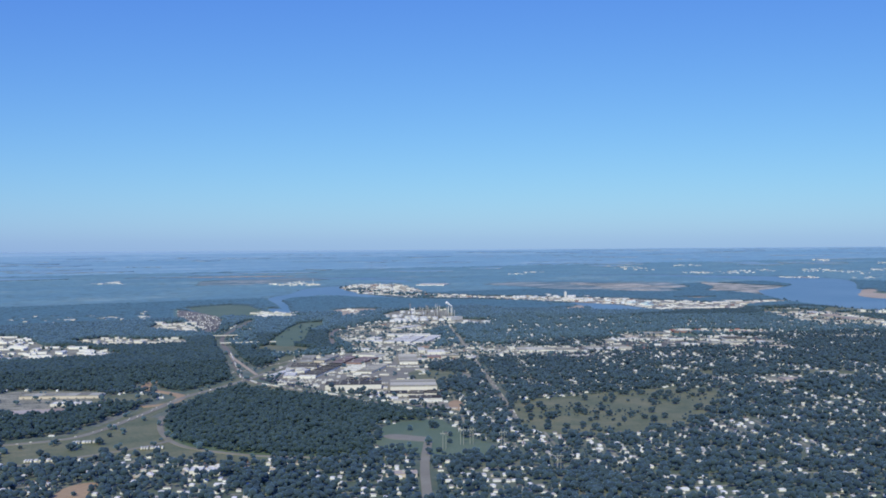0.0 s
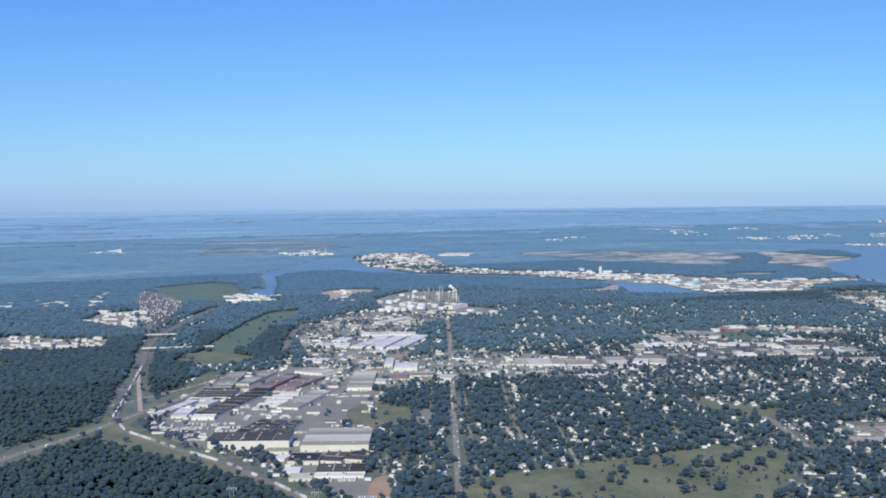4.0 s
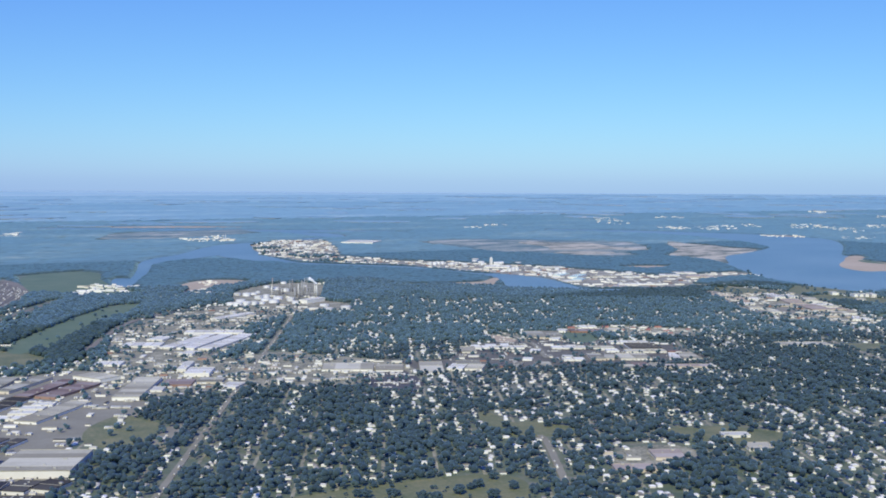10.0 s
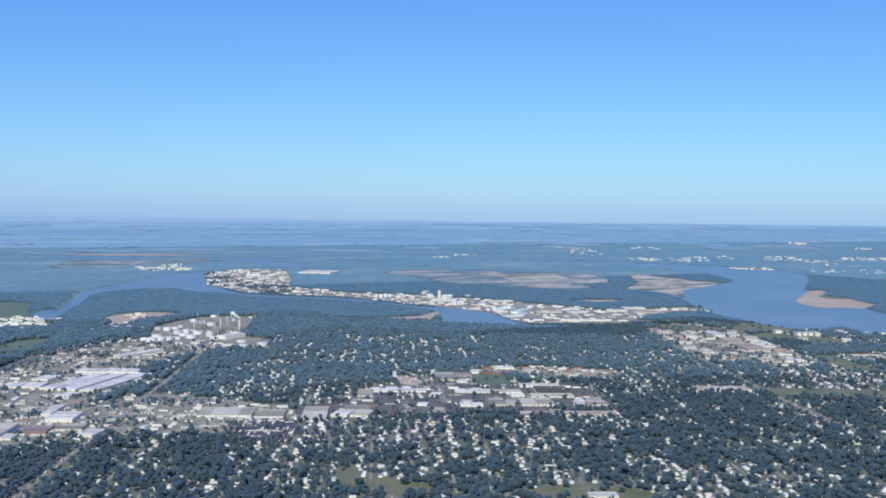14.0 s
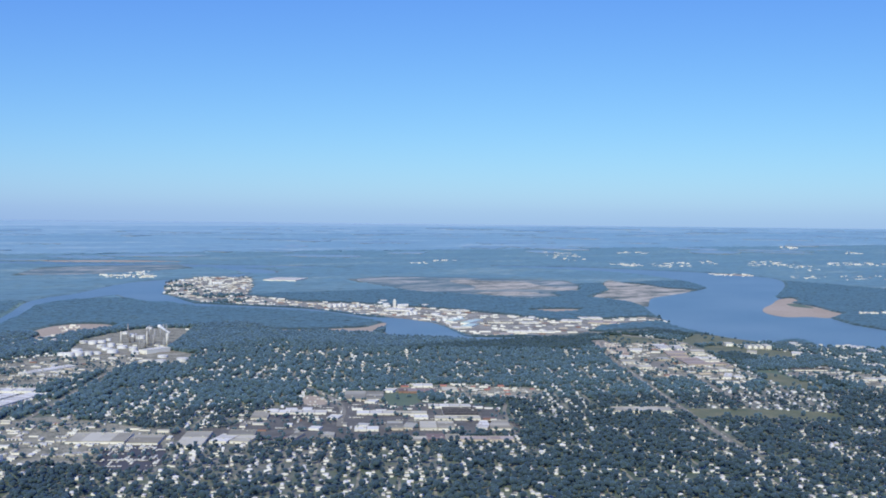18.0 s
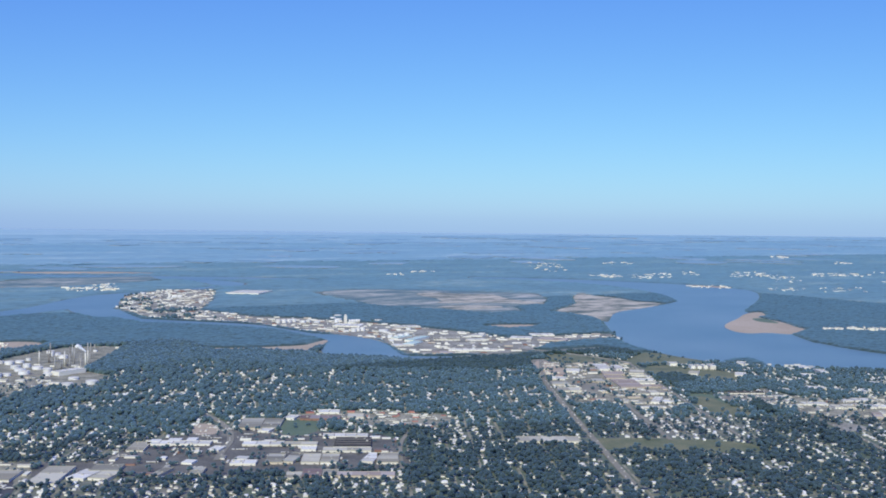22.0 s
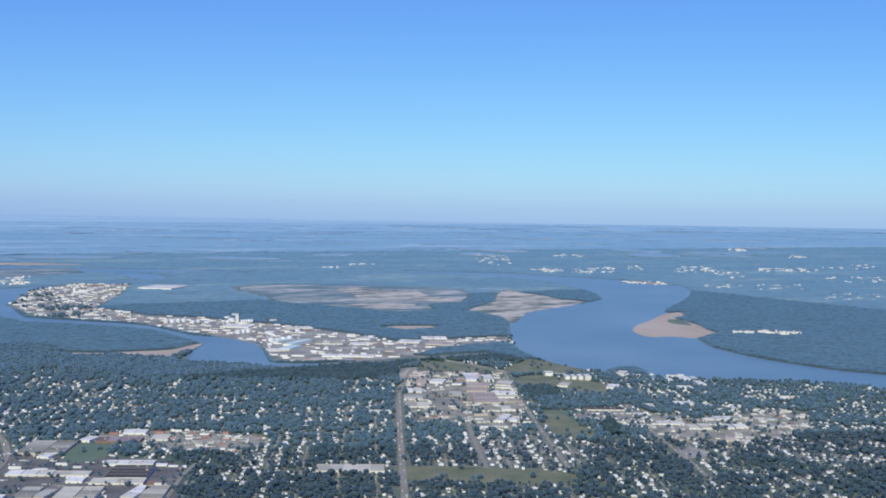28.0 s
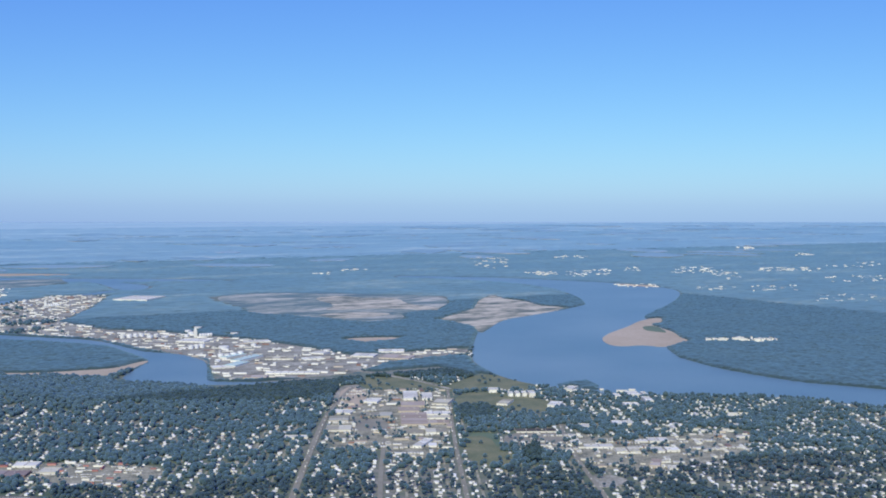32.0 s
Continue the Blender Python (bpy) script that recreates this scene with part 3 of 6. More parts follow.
def ribbon(name, line, width, z, mat, label, category="road"):
    """A road or track of one width along a line, with rounded bends and low kerbs at its edges."""
    pts = [Vector(p) for p in line]
    for _ in range(2):
        if len(pts) > 2:
            pts = [pts[0]] + [q for a, b in zip(pts, pts[1:]) for q in (a * 0.75 + b * 0.25, a * 0.25 + b * 0.75)] + [pts[-1]]
    bm = bmesh.new()
    rows = []
    for k, p in enumerate(pts):
        d = (pts[min(k + 1, len(pts) - 1)] - pts[max(k - 1, 0)]).normalized()
        n = Vector((-d.y, d.x)) * width / 2
        rows.append([bm.verts.new((p.x + n.x * s, p.y + n.y * s, h)) for s, h in ((-1.04, -0.05), (-1, z), (1, z), (1.04, -0.05))])
    for a, b in zip(rows, rows[1:]):
        for k in range(3):
            bm.faces.new((a[k], a[k + 1], b[k + 1], b[k]))
    bmesh.ops.recalc_face_normals(bm, faces=bm.faces)
    if sum(f.normal.z for f in bm.faces) < 0:
        bmesh.ops.reverse_faces(bm, faces=bm.faces)
    return tagged(part(name, bm, mat), label, category, kind="structure")


# ---- a raster of what covers the land, for scattering ----
RX0, RY0, RX1, RY1, CELL = -330.0, 20.0, 820.0, 760.0, 0.5
COVER = np.zeros((int((RY1 - RY0) / CELL), int((RX1 - RX0) / CELL)), dtype=np.uint8)
SUBURB, FOREST, OPEN, BUILT = 0, 1, 2, 3


def inside(px, py, outline):
    r = np.zeros(px.shape, dtype=bool)
    q = np.array(outline, dtype=float)
    for (x0, y0), (x1, y1) in zip(q, np.roll(q, -1, axis=0)):
        if y0 != y1:
            r ^= ((y0 > py) != (y1 > py)) & (px < (x1 - x0) * (py - y0) / (y1 - y0) + x0)
    return r


def stamp(outline, value):
    q = np.array(outline, dtype=float)
    i0, i1 = (np.clip(((q[:, 0].min() - RX0) / CELL, (q[:, 0].max() - RX0) / CELL + 1), 0, COVER.shape[1])).astype(int)
    j0, j1 = (np.clip(((q[:, 1].min() - RY0) / CELL, (q[:, 1].max() - RY0) / CELL + 1), 0, COVER.shape[0])).astype(int)
    if i1 <= i0 or j1 <= j0:
        return
    px, py = np.meshgrid(RX0 + (np.arange(i0, i1) + 0.5) * CELL, RY0 + (np.arange(j0, j1) + 0.5) * CELL)
    COVER[j0:j1, i0:i1][inside(px, py, outline)] = value


def stamp_line(line, width, value):
    for a, b in zip(line, line[1:]):
        d = (Vector(b) - Vector(a)).normalized()
        n = Vector((-d.y, d.x)) * width / 2
        stamp([Vector(a) + n, Vector(b) + n, Vector(b) - n, Vector(a) - n], value)


def stamp_box(x, y, w, d, angle, value, margin=0.4):
    c, s = math.cos(radians(angle)), math.sin(radians(angle))
    w, d = w / 2 + margin, d / 2 + margin
    stamp([(x + c * a - s * b, y + s * a + c * b) for a, b in ((-w, -d), (w, -d), (w, d), (-w, d))], value)


def cover(x, y):
    i = np.clip(((np.asarray(x) - RX0) / CELL).astype(int), 0, COVER.shape[1] - 1)
    j = np.clip(((np.asarray(y) - RY0) / CELL).astype(int), 0, COVER.shape[0] - 1)
    return COVER[j, i]


def scatter(outline, count):
    """Random places inside an outline."""
    q = np.array(outline, dtype=float)
    out = []
    while len(out) < count:
        p = rng.uniform(q.min(0), q.max(0), (count * 4, 2))
        out.extend(p[inside(p[:, 0], p[:, 1], outline)].tolist())
    return out[:count]


# ---- ground ----
bm = bmesh.new()
bmesh.ops.create_grid(bm, x_segments=60, y_segments=60, size=9000)
for v in bm.verts:
    v.co.y += 2000
tagged(part("ground", bm, M_GROUND), "wide flat land of woods and dull fields", "ground", kind="structure")

# ---- water, fields, yards ----
for name, outline, z, mat, label, cat, value in (
    ("river", RIVER_EAST, 0.06, M_WATER, "broad calm blue river between wooded banks", "river", OPEN),
    ("river", RIVER_WEST, 0.06, M_WATER, "distant pale reach of the river", "river", OPEN),
    ("harbour_water", HARBOUR_WEST, 0.06, M_WATER, "still blue harbour inlet beside wooded land", "water", OPEN),
    ("harbour_water", HARBOUR_CHANNEL, 0.07, M_WATER, "narrow blue harbour channel below the terminals", "water", OPEN),
    ("sandbar", SANDBAR, 0.12, M_SAND, "pale bare sandbar at the river bend", "sand", OPEN),
    ("scrub_patch", SANDBAR_SCRUB, 0.16, M_GRASS, "patch of green scrub on the sandbar", "scrub", OPEN),
    ("shoal", SHOAL, 0.12, M_SAND, "low tan sand spit along the channel", "sand", OPEN),
    ("sand_bank", SAND_WEST, 0.12, M_SAND, "thin pale sand bank along the far reach", "sand", OPEN),
    ("sand_islet", NORTH_ISLE, 0.12, M_SAND, "thin pale sand islet in the far river", "sand", OPEN),
    ("terminal_yard", YARD_TERMINAL, 0.10, M_PAVED, "pale paved terminal ground on the peninsula", "yard", OPEN),
    ("fallow_field", FIELD_PALE, 0.08, M_FALLOW, "dull green and tan open field", "field", OPEN),
    ("fallow_field", FIELD_TAN, 0.12, M_TANFIELD, "bare tan ploughed field", "field", OPEN),
    ("fallow_field", FIELD_BAND, 0.12, M_TANFIELD, "thin bare tan strip of field", "field", OPEN),
    ("fallow_field", FIELD_STRIPE, 0.13, M_FALLOW, "pale stripe of wet open ground", "field", OPEN),
    ("fallow_field", FIELD_HOOK, 0.09, M_TANFIELD, "tan open ground by the river bend", "field", OPEN),
    ("fallow_field", FIELD_SLIP, 0.09, M_SAND, "small pale clearing among trees", "field", OPEN),
    ("fallow_field", FIELD_GREY, 0.08, M_FALLOW, "distant pale field beyond the harbour", "field", OPEN),
    ("forest_floor", FOREST_OVAL, 0.03, M_GRASS, "green floor under dense woods", "ground", FOREST),
    ("forest_floor", FOREST_SOUTH, 0.03, M_GRASS, "green floor under dense woods", "ground", FOREST),
    ("pasture", PASTURE, 0.05, M_MEADOW, "open dry-green pasture dotted with trees", "field", OPEN),
    ("lawn", LAWN_POWERLINE, 0.06, M_GRASS, "mown green strip under the power line", "lawn", OPEN),
    ("verge", GRASS_INTERCHANGE, 0.045, M_MEADOW, "grassy verge inside the road interchange", "lawn", OPEN),
    ("lawn", GRASS_WEST, 0.05, M_MEADOW, "grassy open lot beside the highway", "lawn", OPEN),
    ("works_yard", YARD_WEST, 0.06, M_CONCRETE, "pale paved ground round long warehouses", "yard", OPEN),
    ("works_yard", YARD_FARWEST, 0.06, M_CONCRETE, "pale distant industrial ground among woods", "yard", OPEN),
    ("works_yard", YARD_STRIPWEST, 0.066, M_CONCRETE, "pale commercial strip among distant woods", "yard", OPEN),
    ("parking_lot", LOT_STUB, 0.09, M_ASPHALT, "tan-grey paved lot beside the power line", "parking lot", OPEN),
    ("bare_ground", BARE_SOUTH, 0.08, M_SOIL, "bare tan building ground among trees", "ground", OPEN),
    ("rail_yard", YARD_RAIL, 0.06, M_BALLAST, "fan-shaped grey gravel railway yard", "yard", OPEN),
    ("rail_yard", YARD_RAIL_WEST, 0.05, M_CONCRETE, "pale working yard beside the railway", "yard", OPEN),
    ("verge", GRASS_RAIL, 0.055, M_MEADOW, "grassy strip along the curving railway", "lawn", OPEN),
    ("fallow_field", FIELD_LEFT, 0.07, M_GRASS, "open dull green field beside the harbour", "field", OPEN),
    ("works_yard", YARD_HARBOUR, 0.08, M_SAND, "pale bare working ground near the harbour", "yard", OPEN),
    ("levee", LEVEE_EAST, 0.07, M_GRASS, "broad green grassy levee between woods", "levee", OPEN),
    ("verge", VERGE_LOOP, 0.058, M_MEADOW, "olive grass inside the loops of a junction", "lawn", OPEN),
    ("verge", VERGE_DEPOT, 0.062, M_MEADOW, "strip of olive grass beside the depot", "lawn", OPEN),
    ("levee", LEVEE, 0.05, M_GRASS, "bright green mown levee strip", "levee", OPEN),
    ("depot_yard", YARD_DEPOT, 0.06, M_ASPHALT, "grey paved depot yard full of sheds", "yard", OPEN),
    ("lawn", LAWN_DEPOT, 0.09, M_MEADOW, "dull green lawn beside the depot", "lawn", OPEN),
    ("parking_lot", LOT_GREY, 0.07, M_ASPHALT, "empty grey parking lot", "parking lot", OPEN),
    ("refinery_yard", YARD_REFINERY, 0.06, M_CONCRETE, "pale concrete refinery ground", "yard", OPEN),
    ("works_yard", YARD_WORKS, 0.05, M_CONCRETE, "pale ground of an industrial works", "yard", OPEN),
    ("commercial_yard", YARD_CROSS, 0.08, M_CONCRETE, "paved commercial ground at the crossroads", "yard", OPEN),
    ("parking_lot", LOT_DARK, 0.11, M_DARKLOT, "dark asphalt parking lot with rows of cars", "parking lot", OPEN),
    ("commercial_yard", YARD_MALL, 0.05, M_AGED, "grey paved ground of a shopping centre", "yard", OPEN),
    ("lawn", LAWN_MALL, 0.09, M_GRASS, "green lawn beside a warehouse", "lawn", OPEN),
    ("commercial_yard", YARD_RED, 0.054, M_CONCRETE, "paved strip of shops with red roofs", "yard", OPEN),
    ("lawn", LAWN_RIDGE, 0.057, M_MEADOW, "open tan-green meadow among houses", "lawn", OPEN),
    ("lawn", LAWN_SCHOOL, 0.059, M_MEADOW, "open school playing field", "lawn", OPEN),
    ("school_yard", YARD_SCHOOL, 0.06, M_CONCRETE, "paved school yard", "yard", OPEN),
    ("industrial_yard", YARD_RIVER, 0.05, M_CONCRETE, "tan and grey ground of a riverside works", "yard", OPEN),
    ("industrial_yard", YARD_EAST, 0.058, M_CONCRETE, "grey paved works yard among trees", "yard", OPEN),
    ("parking_lot", LOT_TRUCKS, 0.10, M_DARKLOT, "dark asphalt truck lot at the depot", "parking lot", OPEN),
    ("bare_ground", BARE_DEPOT, 0.10, M_SOIL, "bare tan soil beside the depot", "ground", OPEN),
    ("parking_lot", LOT_TERMINAL, 0.09, M_SAND, "bare tan lot by the harbour", "parking lot", OPEN),
    ("parking_lot", LOT_WORKS, 0.09, M_ASPHALT, "wide grey paved lot of a works", "parking lot", OPEN),
    ("paved_lot", LOT_BARE, 0.105, M_PAVED, "bare tan paved lot at the end of an avenue", "lot", OPEN),
    ("paved_lot", LOT_CENTRE, 0.095, M_ASPHALT, "grey paved lot between works buildings", "lot", OPEN),
    ("paved_lot", LOT_LOOP, 0.085, M_PAVED, "pale paved turning loop beside a street", "lot", OPEN),
    ("meadow", MEADOW_EAST, 0.075, M_MEADOW, "rough olive-green meadow beside works", "meadow", OPEN),
    ("meadow", MEADOW_STREET, 0.065, M_MEADOW, "long strip of green meadow among trees", "meadow", OPEN),
    ("parking_lot", LOT_EAST, 0.09, M_ASPHALT, "large pale grey paved lot", "parking lot", OPEN),
    ("parking_lot", LOT_MALL, 0.095, M_DARKLOT, "dark asphalt parking lot below the shopping centre", "parking lot", OPEN),
    ("parking_lot", LOT_STORES, 0.09, M_DARKLOT, "dark asphalt parking lot before the stores", "parking lot", OPEN),
    ("parking_lot", LOT_TRADE, 0.09, M_SAND, "tan unpaved storage lot", "yard", OPEN),
    ("bare_ground", BARE_BANK, 0.115, M_SAND, "bare tan ground where the road meets the peninsula", "ground", OPEN),
    ("verge", GREEN_BANK, 0.062, M_MEADOW, "open green bank round white riverside buildings", "lawn", OPEN),
    ("lawn", LAWN_EAST, 0.066, M_GRASS, "open green field between works and houses", "lawn", OPEN),
    ("verge", GREEN_RIVER, 0.054, M_MEADOW, "green open bank above the river", "lawn", OPEN),
):
    sheet(name, outline, z, mat, label, cat, soften=2 if len(outline) > 6 else 1)
    stamp(outline, value)
for f in (FOREST_SHORE, FOREST_BLOCK, FOREST_LOT):
    stamp(f, FOREST)
for f in (FOREST_ISLE, FOREST_BANK, FOREST_PENINSULA, FOREST_POINT, FOREST_NORTH, FOREST_WEST, FOREST_LEVEE, FOREST_HARBOUR, FOREST_STRIP, FOREST_FARWEST, FOREST_FILL, FOREST_EASTBANK):
    px = np.array(f)
    before = COVER.copy()
    stamp(f, FOREST)
    COVER[before == OPEN] = OPEN
# beyond the last houses all other land is wooded
far_rows = COVER[int((515.0 - RY0) / CELL):]
far_rows[far_rows == SUBURB] = FOREST

# ---- roads and railways ----
for name, line, width, z, mat, label in (
    ("road", ROAD_MAIN, 1.4, 0.119, M_ASPHALT, "straight grey asphalt avenue through the suburb"),
    ("road", ROAD_BANK, 2.2, 0.121, M_PAVED, "pale road along the green river bank"),
    ("road", ROAD_STUB, 2.0, 0.123, M_ASPHALT, "grey asphalt road crossing the power line"),
    ("railway", RAIL_CURVE, 1.8, 0.127, M_BALLAST, "curving railway on pale ballast"),
    ("road", HIGHWAY_CROSS, 1.6, 0.131, M_CONCRETE, "pale concrete highway between depot and works"),
    ("road", ROAD_DIRT, 1.2, 0.135, M_SAND, "pale dirt track through the woods"),
    ("verge", HIGHWAY_WEST, 7.0, 0.066, M_MEADOW, "wide grassy verge along the highway"),
    ("road", HIGHWAY_WEST, 2.2, 0.139, M_ASPHALT, "grey highway curving past woods"),
    ("track", SOIL_TRACK, 3.0, 0.137, M_SOIL, "winding orange-tan track of cleared soil"),
    ("road", RAMP_LOOP, 1.5, 0.143, M_ASPHALT, "curved highway ramp around the woods"),
    ("road", ROAD_WEST, 1.6, 0.147, M_CONCRETE, "pale road through distant woods"),
    ("road", ROAD_SOUTH, 1.4, 0.151, M_ASPHALT, "grey road along the grass verge"),
    ("road", STREET_A, 1.9, 0.155, M_ASPHALT, "straight grey avenue towards the terminals"),
    ("road", STREET_B, 1.4, 0.159, M_ASPHALT, "grey suburban street"),
    ("road", STREET_D, 1.4, 0.163, M_ASPHALT, "grey street beside a works yard"),
    ("road", STREET_E, 1.3, 0.167, M_ASPHALT, "long grey street towards the river"),
    ("railway", RAIL_WORKS, 2.2, 0.190, M_BALLAST, "curving pale railway round the works"),
    ("road", ROAD_WORKS, 1.3, 0.194, M_ASPHALT, "dark grey road through the works"),
    ("road", STREET_G, 1.2, 0.171, M_ASPHALT, "grey side street beside the shops"),
    ("road", STREET_H, 1.6, 0.175, M_ASPHALT, "grey street past a meadow"),
    ("road", STREET_I, 2.0, 0.179, M_ASPHALT, "grey road across the shopping centre"),
):
    ribbon(name, line, width, z, mat, label)
    stamp_line(line, width + (5.5 if line in (HIGHWAY_WEST, RAIL_CURVE, ROAD_DIRT, SOIL_TRACK) else 2.0), OPEN)


def train(name, line, gap, label, width=0.42, length=1.9, height=0.5, z=0.16, chance=0.9):
    """Railway wagons standing one behind another along a track."""
    v, f = [], []
    box = [(x, y, q) for q in (0.1, 1.0) for x, y in ((-0.5, -0.5), (0.5, -0.5), (0.5, 0.5), (-0.5, 0.5))]
    for a, b in zip(line, line[1:]):
        a, b = Vector(a), Vector(b)
        d = (b - a).normalized()
        k = 0.0
        while k + length < (b - a).length:
            if rng.random() < chance:
                c = a + d * (k + length / 2)
                n = len(v)
                f.extend(tuple(i + n for i in q) for q in ((0, 1, 5, 4), (1, 2, 6, 5), (2, 3, 7, 6), (3, 0, 4, 7), (4, 5, 6, 7)))
                v.extend((c.x + d.x * p * length - d.y * q * width, c.y + d.y * p * length + d.x * q * width, z + h * height) for p, q, h in box)
            k += length + gap
    return tagged(part(name, mesh_from(name, v, f, M_TRAILER), None), label, "train", kind="stuff")


train("freight_train", RAIL_CURVE[4:], 0.25, "long freight train of pale and dark wagons on the curve", chance=0.6)
throat, far_l, far_r = Vector(YARD_RAIL[0]) * 0.5 + Vector(YARD_RAIL[-1]) * 0.5, Vector(YARD_RAIL[1]), Vector(YARD_RAIL[5])
back_l, back_r = Vector(YARD_RAIL[2]), Vector(YARD_RAIL[4])
for k in range(18):
    s = (k + 0.5) / 18
    mid, end = far_l.lerp(far_r, s), back_l.lerp(back_r, s)
    line = [throat.lerp(mid, 0.25), mid, end.lerp(mid, 0.15)]
    ribbon("rail_track", line, 0.45, 0.09 + 0.003 * k, M_DARKLOT if k % 3 else M_ASPHALT, "railway track fanning across the gravel yard", "track")
    train("railway_wagons", line, 0.3, "row of railway wagons standing in the yard", chance=0.1)


def overpass(line):
    """A concrete road bridge on piers over the railway."""
    a, b = Vector(line[0]), Vector(line[-1])
    d = b - a
    ob = tagged(new("road_bridge"), "pale concrete road bridge over the railway", "bridge")
    ob.matrix_basis = Matrix.Translation((*((a + b) / 2), 0)) @ Matrix.Rotation(math.atan2(d.y, d.x), 4, "Z")
    n = d.length / 2
    bm = bmesh.new()
    slab(bm, -n, -0.9, 1.0, n, 0.9, 1.2, 0.03)
    part("deck", bm, M_CONCRETE, ob)
    for s in (-0.9, 0.9):
        bm = bmesh.new()
        slab(bm, -n, s - 0.05, 1.2, n, s + 0.05, 1.36)
        part("parapet", bm, WALL["white"], ob)
    for k in range(5):
        bm = bmesh.new()
        x = -n + n * 2 * (k + 0.5) / 5
        slab(bm, x - 0.12, -0.7, 0, x + 0.12, 0.7, 1.0)
        part("pier", bm, M_CONCRETE, ob)


overpass(OVERPASS_A)
overpass(OVERPASS_B[:2])


# ---- buildings ----
def building(x, y, w, d, h, angle, style, name="warehouse", label="", category="building", group=""):
    """A flat-roofed building: walls, a roof inside a low parapet, rooftop units, doors along its front."""
    ob = new(name)
    ob.matrix_basis = pose(x, y, 0, 0, 0, angle)
    wall = {"tan": "tan", "red": "red", "brown": "brick", "grey": "tan"}.get(style, "white")
    tagged(ob, label or f"flat {style}-roofed {name.replace('_', ' ')} with {wall} walls", category, group)
    w, d = w / 2, d / 2
    bm = bmesh.new()
    slab(bm, -w, -d, 0, w, d, h)
    shell = part("wall", bm, WALL[wall], ob)
    n = max(1, min(8, int(max(w, d) / 1.6)))
    for k in range(n):
        bm = bmesh.new()
        a, b = -1 + 2 * k / n, -1 + 2 * (k + 1) / n
        lift = h + 0.1 + (0.03 if k % 2 else 0.0)
        if w >= d:
            slab(bm, a * (w + 0.04), -d - 0.04, h + 0.004, b * (w + 0.04), d + 0.04, lift)
        else:
            slab(bm, -w - 0.04, a * (d + 0.04), h + 0.004, w + 0.04, b * (d + 0.04), lift)
        part("roof_section" if n > 1 else "roof", bm, ROOF[style], ob)
        if k and style in ("dark", "white", "brown"):
            bm = bmesh.new()
            if w >= d:
                slab(bm, a * w - 0.09, -d, h + 0.1, a * w + 0.09, d, h + 0.15)
            else:
                slab(bm, -w, a * d - 0.09, h + 0.1, w, a * d + 0.09, h + 0.15)
            part("roof_ridge", bm, ROOF["pale"] if style == "dark" else ROOF["brown"], ob)
    if max(w, d) > 2.2:
        for s in (-1, 1):
            for along in (0, 1):
                bm = bmesh.new()
                if along:
                    slab(bm, -w - 0.06, s * d - 0.06, h + 0.1, w + 0.06, s * d + 0.06, h + 0.17)
                else:
                    slab(bm, s * w - 0.06, -d + 0.06, h + 0.1, s * w + 0.06, d - 0.06, h + 0.17)
                part("parapet", bm, ROOF[style] if style != "navy" else ROOF["grey"], ob)
        r = random.Random(int(x * 31 + y * 7))
        for _ in range(min(7, 2 + int(w * d / 18))):
            bm = bmesh.new()
            ux, uy, us = r.uniform(-0.8, 0.8) * w, r.uniform(-0.8, 0.8) * d, r.uniform(0.14, 0.34)
            slab(bm, ux - us, uy - us * 0.7, h + 0.1, ux + us, uy + us * 0.7, h + 0.1 + us, 0.02)
            part("roof_unit", bm, M_STEEL, ob)
        n = max(2, min(9, int(w * 2 / 2.2)))
        for k in range(n):
            bm = bmesh.new()
            cx = -w + 2 * w * (k + 0.5) / n
            slab(bm, cx - 0.17, -d - 0.02, 0.03, cx + 0.17, -d + 0.02, min(0.36, h * 0.5))
            part("door", bm, M_DARKGLASS, shell)
    stamp_box(x, y, w * 2, d * 2, angle, BUILT)
    return ob


BUILT_A = [
    (-11.5, 225.2, 14.7, 16.6, 1.5, -33.0, 'pale'),
    (-28.8, 233.2, 17.7, 8.5, 1.9, -31.0, 'dark'),
    (-32.1, 283.4, 2.6, 22.9, 0.6, -44.0, 'white'),
    (-21.9, 290.4, 10.3, 3.8, 0.6, -33.0, 'white'),
    (-32.4, 275.6, 3.9, 11.1, 0.6, -39.0, 'white'),
    (-22.2, 286.3, 3.3, 10.3, 0.6, -42.0, 'white'),
    (-16.1, 283.0, 6.0, 40.0, 0.6, -42.0, 'dark'),
    (-16.6, 298.3, 9.9, 14.2, 0.6, -38.0, 'dark'),
    (-29.6, 267.0, 5.6, 3.2, 0.8, -36.0, 'white'),
    (-6.6, 317.8, 5.1, 26.5, 0.7, -39.0, 'grey'),
    (1.2, 317.2, 4.3, 22.2, 0.7, -41.0, 'grey'),
    (5.3, 308.8, 4.2, 24.8, 0.6, -41.0, 'brown'),
]
